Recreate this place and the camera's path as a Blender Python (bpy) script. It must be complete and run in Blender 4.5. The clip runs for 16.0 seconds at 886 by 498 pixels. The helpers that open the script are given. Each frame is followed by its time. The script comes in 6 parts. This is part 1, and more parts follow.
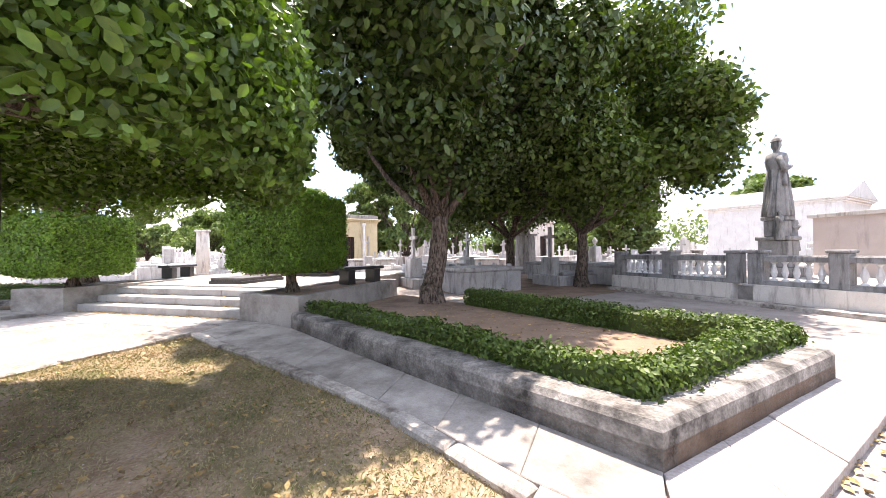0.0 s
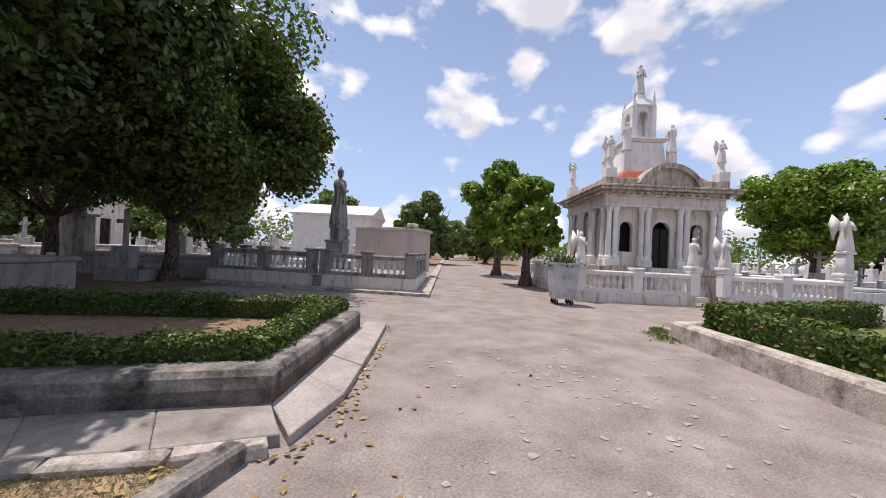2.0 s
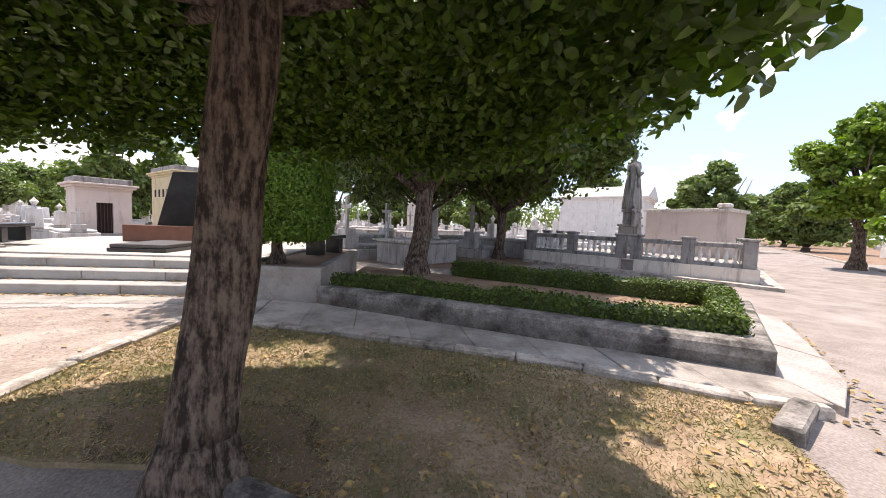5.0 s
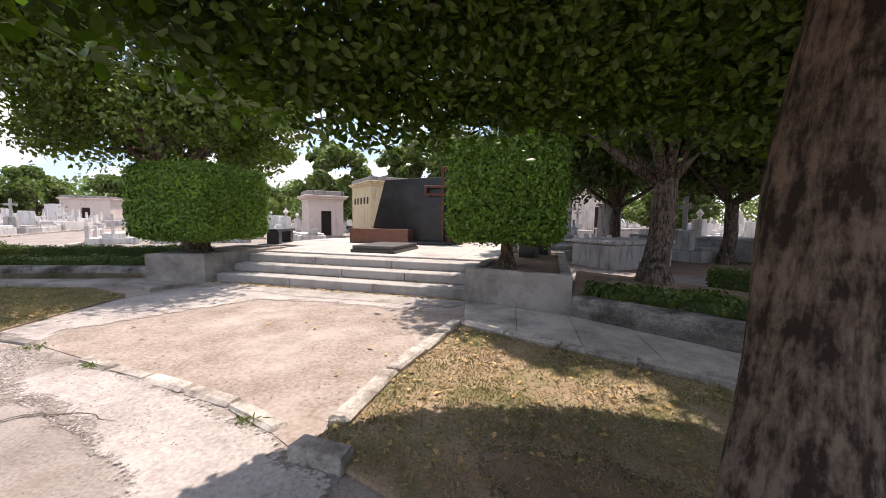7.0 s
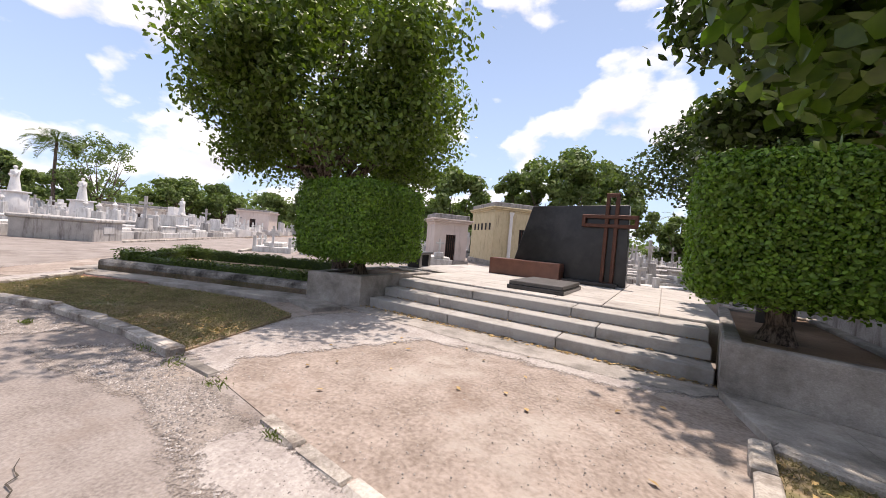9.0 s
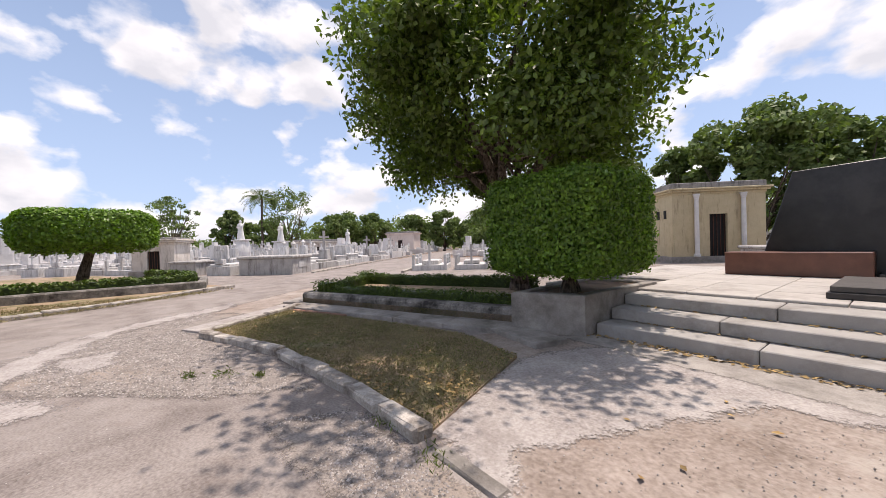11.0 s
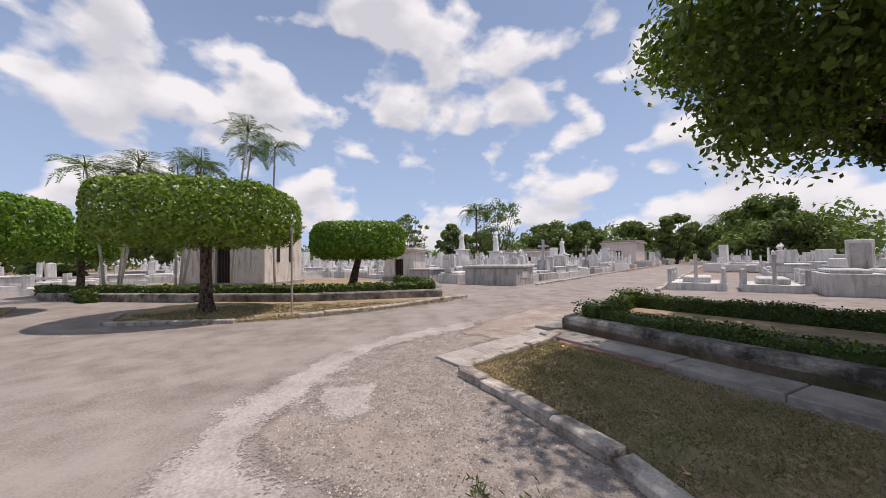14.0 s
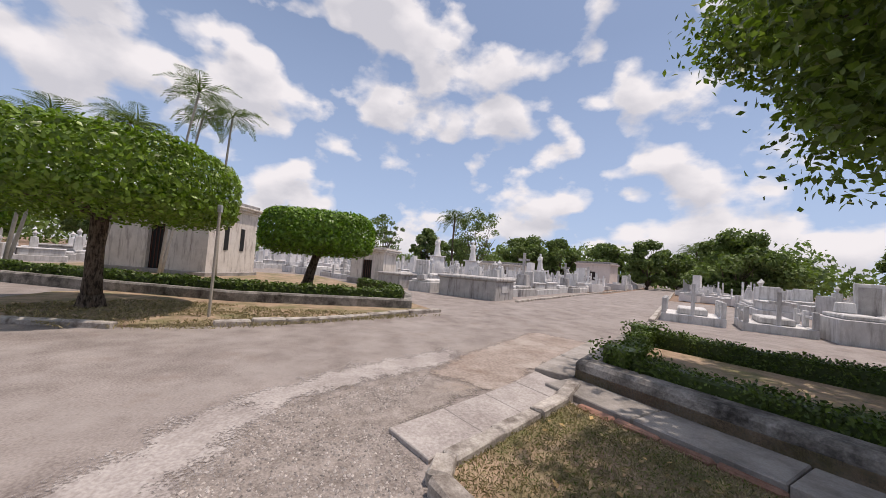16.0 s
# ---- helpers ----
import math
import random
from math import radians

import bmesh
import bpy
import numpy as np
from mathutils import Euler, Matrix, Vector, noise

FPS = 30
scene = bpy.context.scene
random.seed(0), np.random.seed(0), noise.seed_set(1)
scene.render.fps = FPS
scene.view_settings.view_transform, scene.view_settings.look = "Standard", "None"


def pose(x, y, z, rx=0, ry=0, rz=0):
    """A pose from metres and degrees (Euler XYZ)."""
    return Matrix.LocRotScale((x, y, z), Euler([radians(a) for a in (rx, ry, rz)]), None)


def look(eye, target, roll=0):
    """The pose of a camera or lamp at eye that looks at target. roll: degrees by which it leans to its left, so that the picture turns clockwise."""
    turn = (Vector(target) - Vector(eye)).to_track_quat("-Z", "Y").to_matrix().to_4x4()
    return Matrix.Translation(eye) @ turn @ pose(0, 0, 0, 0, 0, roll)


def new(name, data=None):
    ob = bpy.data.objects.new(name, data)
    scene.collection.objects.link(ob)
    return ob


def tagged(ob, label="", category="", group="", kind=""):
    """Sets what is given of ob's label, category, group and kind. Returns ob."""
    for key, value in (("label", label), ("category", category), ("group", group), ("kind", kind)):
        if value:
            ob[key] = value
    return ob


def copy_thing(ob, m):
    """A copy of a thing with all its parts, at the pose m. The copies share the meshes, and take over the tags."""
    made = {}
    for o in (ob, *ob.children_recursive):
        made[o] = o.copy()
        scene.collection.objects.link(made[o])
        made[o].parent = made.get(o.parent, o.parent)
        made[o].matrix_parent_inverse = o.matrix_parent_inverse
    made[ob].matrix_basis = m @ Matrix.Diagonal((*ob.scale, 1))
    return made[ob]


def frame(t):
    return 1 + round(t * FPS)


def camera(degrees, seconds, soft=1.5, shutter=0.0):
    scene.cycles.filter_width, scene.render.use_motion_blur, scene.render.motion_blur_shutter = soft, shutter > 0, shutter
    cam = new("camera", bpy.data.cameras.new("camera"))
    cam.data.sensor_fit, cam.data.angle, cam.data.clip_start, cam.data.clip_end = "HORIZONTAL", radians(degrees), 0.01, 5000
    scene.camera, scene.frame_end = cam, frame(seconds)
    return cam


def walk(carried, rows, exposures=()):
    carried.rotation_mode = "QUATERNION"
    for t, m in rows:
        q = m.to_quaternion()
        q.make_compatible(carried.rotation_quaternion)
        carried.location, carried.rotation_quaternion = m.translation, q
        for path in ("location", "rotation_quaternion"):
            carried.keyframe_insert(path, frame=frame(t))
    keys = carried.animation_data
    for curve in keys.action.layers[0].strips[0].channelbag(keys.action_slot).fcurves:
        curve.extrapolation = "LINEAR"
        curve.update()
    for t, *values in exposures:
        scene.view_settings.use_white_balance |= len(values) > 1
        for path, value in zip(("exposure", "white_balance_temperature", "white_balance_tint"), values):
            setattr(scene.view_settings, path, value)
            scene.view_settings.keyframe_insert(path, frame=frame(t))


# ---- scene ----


def gaze(x, y, z, yaw, pitch, roll):
    """A camera pose: heading, rise and lean in degrees."""
    return pose(x, y, z, 0, 0, yaw) @ pose(0, 0, 0, 90 + pitch) @ pose(0, 0, 0, 0, 0, roll)


cam = camera(103.0, 16.0, soft=0.7)
PATH = [
    (0.0, gaze(1.166, 2.211, 1.502, 8.02, 0.43, -0.68)),
    (0.5, gaze(1.053, 1.939, 1.500, -13.91, -3.48, -5.73)),
    (1.0, gaze(1.043, 1.703, 1.481, -34.58, -1.35, 1.46)),
    (1.5, gaze(0.874, 1.540, 1.505, -44.17, 1.52, 2.10)),
    (2.0, gaze(0.591, 1.498, 1.517, -52.41, 0.55, 2.67)),
    (2.5, gaze(0.272, 1.585, 1.522, -57.92, 0.66, -1.11)),
    (3.0, gaze(-0.185, 1.648, 1.478, -56.38, -4.52, -0.91)),
    (3.5, gaze(-0.646, 1.732, 1.464, -49.27, -3.87, -0.82)),
    (4.0, gaze(-1.146, 1.802, 1.465, -37.54, -4.74, -1.89)),
    (4.5, gaze(-1.686, 1.896, 1.501, -25.83, -4.24, -0.20)),
    (5.0, gaze(-2.131, 2.088, 1.523, -15.27, -3.98, 2.24)),
    (5.2, gaze(-2.291, 2.161, 1.515, -12.95, -3.53, 1.70)),
    (7.3, gaze(-4.014, 3.274, 1.472, 10.75, -4.88, 2.10)),
    (7.5, gaze(-4.168, 3.380, 1.485, 12.20, -3.40, 3.28)),
    (8.0, gaze(-4.556, 3.635, 1.465, 13.65, -2.39, 3.81)),
    (8.5, gaze(-4.998, 3.860, 1.490, 17.87, -2.30, 4.44)),
    (9.0, gaze(-5.557, 4.078, 1.522, 24.49, -1.29, 4.89)),
    (9.5, gaze(-6.086, 4.265, 1.538, 25.14, -4.26, 3.12)),
    (10.0, gaze(-6.656, 4.462, 1.527, 34.20, -2.31, 4.68)),
    (10.2, gaze(-6.880, 4.505, 1.524, 37.74, -2.08, 1.94)),
    (12.3, gaze(-8.934, 4.808, 1.482, 55.43, 0.17, 1.69)),
    (12.5, gaze(-9.132, 4.801, 1.491, 57.53, 0.13, 1.10)),
    (13.0, gaze(-9.689, 4.736, 1.496, 61.80, 0.93, -0.28)),
    (13.5, gaze(-10.224, 4.738, 1.487, 71.68, 2.24, -0.54)),
    (14.0, gaze(-10.692, 4.716, 1.481, 77.32, 1.79, -0.93)),
    (14.5, gaze(-11.175, 4.769, 1.485, 78.88, 1.12, -2.60)),
    (15.0, gaze(-11.704, 4.900, 1.506, 81.43, 2.00, -0.61)),
    (15.5, gaze(-12.225, 5.026, 1.518, 74.68, 3.31, 2.93)),
    (16.0, gaze(-12.782, 5.180, 1.500, 73.19, 2.86, 4.30)),
]

walk(cam, PATH, [(t, e, k, 17) for t, e, k in ((0.0, 1.6, 6800), (0.5, 0.88, 6700), (1.0, 0.25, 6650), (1.5, 0.05, 6600), (3.0, -0.1, 6650), (4.0, 0.15, 6700), (5.0, 0.8, 6800), (7.5, 0.5, 6850), (9.0, 0.32, 6850), (10.2, 0.08, 6850), (12.5, 0.1, 6650), (14.0, -0.28, 6700), (16.0, -0.3, 6750))])

# ---- light ----
SUN_AZ, SUN_EL = radians(3), radians(71)          # east of +y, above the horizon
to_sun = Vector((math.sin(SUN_AZ) * math.cos(SUN_EL), math.cos(SUN_AZ) * math.cos(SUN_EL), math.sin(SUN_EL)))
sun = new("sun", bpy.data.lights.new("sun", "SUN"))
sun.data.energy, sun.data.angle, sun.data.color = 4.6, radians(0.6), (1.0, 0.93, 0.83)
sun.matrix_world = look((0, 0, 60), Vector((0, 0, 60)) - to_sun)

world = bpy.data.worlds.new("sky")
scene.world = world
world.use_nodes = True


def sky_nodes():
    nt = world.node_tree
    n, l = nt.nodes, nt.links
    n.clear()
    out, bg = n.new("ShaderNodeOutputWorld"), n.new("ShaderNodeBackground")
    sky = n.new("ShaderNodeTexSky")
    sky.sky_type, sky.sun_disc = "NISHITA", False
    sky.sun_elevation, sky.sun_rotation = SUN_EL, SUN_AZ
    sky.dust_density, sky.ozone_density = 0.7, 2.2
    # cumulus layer: the view ray meets a flat layer high above
    geo = n.new("ShaderNodeTexCoord")
    sep = n.new("ShaderNodeSeparateXYZ")
    l.new(geo.outputs["Generated"], sep.inputs[0])
    com = n.new("ShaderNodeVectorMath"); com.operation = "MULTIPLY"; com.inputs[1].default_value = (1.0, 1.0, 1.6)
    l.new(geo.outputs["Generated"], com.inputs[0])

    def puff(shift):
        sh = n.new("ShaderNodeVectorMath"); sh.operation = "ADD"; sh.inputs[1].default_value = shift
        l.new(com.outputs[0], sh.inputs[0])
        big = n.new("ShaderNodeTexNoise")
        big.inputs["Scale"].default_value, big.inputs["Detail"].default_value = 4.2, 8.0
        big.inputs["Roughness"].default_value, big.inputs["Distortion"].default_value = 0.5, 0.0
        l.new(sh.outputs[0], big.inputs["Vector"])
        cell = n.new("ShaderNodeTexVoronoi")
        cell.feature, cell.inputs["Scale"].default_value = "SMOOTH_F1", 12.0
        wob = n.new("ShaderNodeVectorMath"); wob.operation = "MULTIPLY_ADD"; wob.inputs[1].default_value = (0.16, 0.16, 0.16)
        l.new(big.outputs["Color"], wob.inputs[0]); l.new(sh.outputs[0], wob.inputs[2]); l.new(wob.outputs[0], cell.inputs["Vector"])
        lump = n.new("ShaderNodeMath"); lump.operation = "MULTIPLY_ADD"; lump.inputs[1].default_value = -0.20
        l.new(cell.outputs["Distance"], lump.inputs[0]); l.new(big.outputs["Fac"], lump.inputs[2])
        return lump.outputs[0]

    body, above = puff((3.1, 1.7, 0)), puff((3.1, 1.7, 0.075))
    ramp = n.new("ShaderNodeValToRGB")
    ramp.color_ramp.elements[0].position, ramp.color_ramp.elements[1].position = 0.405, 0.485
    l.new(body, ramp.inputs[0])
    shade = n.new("ShaderNodeValToRGB")
    shade.color_ramp.elements[0].position, shade.color_ramp.elements[1].position = 0.40, 0.56
    shade.color_ramp.elements[0].color, shade.color_ramp.elements[1].color = (9.6, 9.7, 9.9, 1), (6.6, 6.9, 7.5, 1)
    l.new(above, shade.inputs[0])
    haze = n.new("ShaderNodeMapRange")
    haze.inputs["From Min"].default_value, haze.inputs["From Max"].default_value = 0.0, 0.55
    haze.inputs["To Min"].default_value, haze.inputs["To Max"].default_value = 0.80, 0.34
    l.new(sep.outputs[2], haze.inputs[0])
    mh = n.new("ShaderNodeMixRGB"); mh.inputs[2].default_value = (5.2, 7.0, 10.1, 1)
    l.new(haze.outputs[0], mh.inputs[0]); l.new(sky.outputs[0], mh.inputs[1])
    mix = n.new("ShaderNodeMixRGB")
    l.new(ramp.outputs[0], mix.inputs[0]); l.new(mh.outputs[0], mix.inputs[1]); l.new(shade.outputs[0], mix.inputs[2])
    l.new(mix.outputs[0], bg.inputs[0]); l.new(bg.outputs[0], out.inputs[0])
    bg.inputs[1].default_value = 0.11


sky_nodes()


# ---- materials ----
def mat(name, a, b, scale=6.0, rough=0.9, bump=0.3, grain=60.0, stain=None, stain_scale=0.8, stain_at=(0.5, 0.68), metal=0.0, vary=0.0, island=0.0, spec=0.3, trans=0.0, streak=False, blot=None):
    """Two tones mottled at two scales, fine relief, stains of a third tone, tone varied per object or per island."""
    m = bpy.data.materials.new(name)
    m.use_nodes = True
    nt = m.node_tree
    n, l = nt.nodes, nt.links
    p = n["Principled BSDF"]
    p.inputs["Roughness"].default_value, p.inputs["Metallic"].default_value = rough, metal
    p.inputs["Specular IOR Level"].default_value = spec
    tc = n.new("ShaderNodeNewGeometry")
    pos = tc.outputs["Position"]
    n1, n2 = n.new("ShaderNodeTexNoise"), n.new("ShaderNodeTexNoise")
    n1.inputs["Scale"].default_value, n1.inputs["Detail"].default_value, n1.inputs["Roughness"].default_value = scale, 8, 0.62
    n2.inputs["Scale"].default_value, n2.inputs["Detail"].default_value = grain, 3
    l.new(pos, n1.inputs["Vector"]); l.new(pos, n2.inputs["Vector"])
    add = n.new("ShaderNodeMath"); add.operation = "MULTIPLY_ADD"; add.inputs[1].default_value = 0.55
    half = n.new("ShaderNodeMath"); half.operation = "MULTIPLY"; half.inputs[1].default_value = 0.45
    l.new(n2.outputs["Fac"], half.inputs[0]); l.new(n1.outputs["Fac"], add.inputs[0]); l.new(half.outputs[0], add.inputs[2])
    r = n.new("ShaderNodeValToRGB")
    r.color_ramp.elements[0].position, r.color_ramp.elements[1].position = 0.36, 0.64
    r.color_ramp.elements[0].color, r.color_ramp.elements[1].color = (*a, 1), (*b, 1)
    l.new(add.outputs[0], r.inputs[0])
    col = r.outputs[0]
    if stain:
        n3 = n.new("ShaderNodeTexNoise")
        n3.inputs["Scale"].default_value, n3.inputs["Detail"].default_value, n3.inputs["Roughness"].default_value = stain_scale, 10, 0.70
        if streak:
            mp = n.new("ShaderNodeMapping"); mp.inputs["Scale"].default_value = (3.0, 3.0, 0.5)
            l.new(pos, mp.inputs["Vector"]); l.new(mp.outputs[0], n3.inputs["Vector"])
        else:
            l.new(pos, n3.inputs["Vector"])
        r3 = n.new("ShaderNodeValToRGB")
        r3.color_ramp.elements[0].position, r3.color_ramp.elements[1].position = stain_at
        l.new(n3.outputs["Fac"], r3.inputs[0])
        mx = n.new("ShaderNodeMixRGB"); mx.inputs[2].default_value = (*stain, 1)
        l.new(r3.outputs[0], mx.inputs[0]); l.new(col, mx.inputs[1])
        col = mx.outputs[0]
    if blot:
        n4 = n.new("ShaderNodeTexNoise")
        n4.inputs["Scale"].default_value, n4.inputs["Detail"].default_value, n4.inputs["Roughness"].default_value = 1.1, 9, 0.7
        off = n.new("ShaderNodeVectorMath"); off.operation = "ADD"; off.inputs[1].default_value = (17, 5, 0)
        l.new(pos, off.inputs[0]); l.new(off.outputs[0], n4.inputs["Vector"])
        r4 = n.new("ShaderNodeValToRGB")
        r4.color_ramp.elements[0].position, r4.color_ramp.elements[1].position = 0.56, 0.74
        l.new(n4.outputs["Fac"], r4.inputs[0])
        m4 = n.new("ShaderNodeMixRGB"); m4.inputs[2].default_value = (*blot, 1)
        l.new(r4.outputs[0], m4.inputs[0]); l.new(col, m4.inputs[1])
        col = m4.outputs[0]
    if vary or island:
        src = n.new("ShaderNodeObjectInfo").outputs["Random"] if vary else tc.outputs["Random Per Island"]
        mr = n.new("ShaderNodeMapRange")
        amount = vary or island
        mr.inputs["To Min"].default_value, mr.inputs["To Max"].default_value = 1 - amount, 1 + amount
        l.new(src, mr.inputs[0])
        hsv = n.new("ShaderNodeHueSaturation")
        l.new(mr.outputs[0], hsv.inputs["Value"]); l.new(col, hsv.inputs["Color"])
        col = hsv.outputs[0]
    l.new(col, p.inputs["Base Color"])
    if bump:
        bp = n.new("ShaderNodeBump")
        bp.inputs["Strength"].default_value, bp.inputs["Distance"].default_value = bump, 0.02
        l.new(add.outputs[0], bp.inputs["Height"]); l.new(bp.outputs[0], p.inputs["Normal"])
    if trans:
        tr = n.new("ShaderNodeBsdfTranslucent")
        br = n.new("ShaderNodeMixRGB"); br.blend_type = "MULTIPLY"; br.inputs[0].default_value = 1; br.inputs[2].default_value = (1.6, 1.9, 0.6, 1)
        l.new(col, br.inputs[1]); l.new(br.outputs[0], tr.inputs[0])
        ms = n.new("ShaderNodeMixShader"); ms.inputs[0].default_value = trans
        l.new(p.outputs[0], ms.inputs[1]); l.new(tr.outputs[0], ms.inputs[2])
        l.new(ms.outputs[0], n["Material Output"].inputs[0])
    return m


def furrowed(name, deep, ridge):
    """Bark with long upright furrows and cross cracks."""
    m = bpy.data.materials.new(name)
    m.use_nodes = True
    n, l = m.node_tree.nodes, m.node_tree.links
    p = n["Principled BSDF"]
    p.inputs["Roughness"].default_value, p.inputs["Specular IOR Level"].default_value = 0.95, 0.2
    geo = n.new("ShaderNodeNewGeometry")
    total = None
    for scale, stretch, weight in ((24.0, 0.20, 0.60), (60.0, 0.5, 0.25), (9.0, 1.3, 0.25)):
        mp = n.new("ShaderNodeMapping"); mp.inputs["Scale"].default_value = (1, 1, stretch)
        t = n.new("ShaderNodeTexNoise"); t.inputs["Scale"].default_value, t.inputs["Detail"].default_value, t.inputs["Roughness"].default_value = scale, 5, 0.6
        l.new(geo.outputs["Position"], mp.inputs["Vector"]); l.new(mp.outputs[0], t.inputs["Vector"])
        a = n.new("ShaderNodeMath"); a.operation = "MULTIPLY_ADD"; a.inputs[1].default_value = weight
        l.new(t.outputs["Fac"], a.inputs[0])
        if total:
            l.new(total, a.inputs[2])
        else:
            a.inputs[2].default_value = -0.05
        total = a.outputs[0]
    r = n.new("ShaderNodeValToRGB")
    r.color_ramp.elements[0].position, r.color_ramp.elements[1].position = 0.43, 0.58
    r.color_ramp.elements[0].color, r.color_ramp.elements[1].color = (*deep, 1), (*ridge, 1)
    l.new(total, r.inputs[0]); l.new(r.outputs[0], p.inputs["Base Color"])
    b = n.new("ShaderNodeBump"); b.inputs["Strength"].default_value, b.inputs["Distance"].default_value = 0.9, 0.06
    l.new(total, b.inputs["Height"]); l.new(b.outputs[0], p.inputs["Normal"])
    return m


ASPHALT = mat("asphalt", (0.160, 0.132, 0.120), (0.345, 0.303, 0.278), 1.6, 0.9, 1.0, 42, stain=(0.345, 0.307, 0.284), stain_scale=0.5, stain_at=(0.48, 0.74), blot=(0.215, 0.170, 0.146))
EARTH = mat("earth", (0.20, 0.13, 0.09), (0.30, 0.21, 0.15), 2.0, 0.95, 0.6, 70, stain=(0.12, 0.085, 0.06), stain_scale=1.2)
FORECOURT = mat("packed_red_earth", (0.20, 0.157, 0.13), (0.395, 0.33, 0.29), 2.2, 0.95, 1.0, 26, stain=(0.40, 0.35, 0.31), stain_scale=0.9, stain_at=(0.52, 0.66), blot=(0.21, 0.145, 0.11))
LAWN = mat("dry_lawn_soil", (0.22, 0.145, 0.095), (0.43, 0.325, 0.225), 3.0, 0.95, 0.45, 45, stain=(0.13, 0.13, 0.05), stain_scale=1.1, stain_at=(0.45, 0.65))
CONCRETE = mat("old_concrete", (0.30, 0.27, 0.245), (0.42, 0.385, 0.355), 2.5, 0.9, 0.6, 60, stain=(0.14, 0.125, 0.11), stain_scale=1.6, stain_at=(0.44, 0.70), vary=0.09)
WALLSTONE = mat("weathered_kerb_wall", (0.17, 0.155, 0.14), (0.40, 0.37, 0.34), 3.5, 0.92, 0.8, 40, stain=(0.045, 0.04, 0.036), stain_scale=2.4, stain_at=(0.42, 0.64))
KERB = mat("pale_kerb", (0.31, 0.275, 0.24), (0.54, 0.495, 0.45), 4.0, 0.9, 0.7, 45, stain=(0.13, 0.105, 0.088), stain_scale=3.2, stain_at=(0.46, 0.66), vary=0.12)
STEPSTONE = mat("grey_step_stone", (0.33, 0.31, 0.295), (0.42, 0.40, 0.38), 4.0, 0.85, 0.2, 140, stain=(0.24, 0.22, 0.20), stain_scale=1.5, vary=0.06)
PAVER = mat("pale_paving", (0.40, 0.37, 0.345), (0.50, 0.47, 0.44), 2.5, 0.85, 0.2, 140, stain=(0.30, 0.27, 0.25), stain_scale=1.2, vary=0.06)
BLACK = mat("black_granite", (0.012, 0.011, 0.012), (0.035, 0.032, 0.033), 3.0, 0.28, 0.05, 200, stain=(0.05, 0.045, 0.045), stain_scale=1.0, spec=0.5)
REDGRAN = mat("red_brown_granite", (0.12, 0.050, 0.036), (0.20, 0.085, 0.058), 4.0, 0.35, 0.05, 200, spec=0.5)
RUST = mat("dark_bronze", (0.085, 0.038, 0.027), (0.155, 0.068, 0.045), 8.0, 0.5, 0.2, 90, metal=0.3)
MARBLE = mat("white_marble", (0.62, 0.60, 0.59), (0.78, 0.76, 0.74), 2.0, 0.7, 0.15, 60, stain=(0.33, 0.30, 0.28), stain_scale=1.6, stain_at=(0.55, 0.8), vary=0.10, streak=True)
GREYSTONE = mat("grey_weathered_stone", (0.20, 0.19, 0.185), (0.36, 0.345, 0.335), 4.0, 0.9, 0.4, 60, stain=(0.07, 0.065, 0.06), stain_scale=1.8, streak=True)
LIMESTONE = mat("white_stained_limestone", (0.58, 0.525, 0.47), (0.74, 0.685, 0.63), 2.0, 0.85, 0.3, 50, stain=(0.15, 0.10, 0.075), stain_scale=1.5, stain_at=(0.50, 0.76), streak=True)
DAMP = mat("damp_stained_limestone", (0.42, 0.345, 0.28), (0.66, 0.585, 0.51), 2.2, 0.9, 0.4, 50, stain=(0.11, 0.075, 0.058), stain_scale=1.7, stain_at=(0.44, 0.68), streak=True)
DARK = mat("dark_opening", (0.012, 0.012, 0.012), (0.022, 0.02, 0.02), 4, 0.7, 0)
OCHRE = mat("ochre_plaster", (0.52, 0.43, 0.27), (0.63, 0.53, 0.35), 2.0, 0.9, 0.25, 50, stain=(0.25, 0.18, 0.11), stain_scale=1.2, stain_at=(0.54, 0.75), streak=True)
PINK = mat("pinkish_plaster", (0.55, 0.46, 0.42), (0.64, 0.55, 0.51), 1.5, 0.9, 0.2, 50, stain=(0.30, 0.24, 0.21), stain_scale=0.9, stain_at=(0.55, 0.8), streak=True)
BRICK = mat("old_red_brick", (0.20, 0.10, 0.07), (0.33, 0.19, 0.14), 6.0, 0.9, 0.4, 60, vary=0.2)
TERRA = mat("red_roof", (0.35, 0.08, 0.05), (0.50, 0.14, 0.09), 5.0, 0.85, 0.3, 60)
BARK = furrowed("brown_bark", (0.042, 0.030, 0.024), (0.22, 0.168, 0.132))
PALECONC = mat("pale_worn_concrete", (0.25, 0.215, 0.20), (0.47, 0.43, 0.405), 1.6, 0.9, 0.8, 36, stain=(0.24, 0.205, 0.185), stain_scale=0.9, stain_at=(0.55, 0.75))
GRAVEL = mat("grey_gravel_bed", (0.15, 0.125, 0.11), (0.37, 0.325, 0.295), 5.0, 0.95, 1.0, 55, stain=(0.33, 0.27, 0.225), stain_scale=0.9, stain_at=(0.54, 0.68))
PEBBLE = mat("grey_pebble", (0.24, 0.21, 0.195), (0.46, 0.42, 0.395), 8.0, 0.9, 0.2, 60, island=0.5)
LEAF = mat("green_leaf", (0.078, 0.118, 0.020), (0.135, 0.185, 0.034), 3.0, 0.45, 0, 30, island=0.45, spec=0.45, trans=0.28)
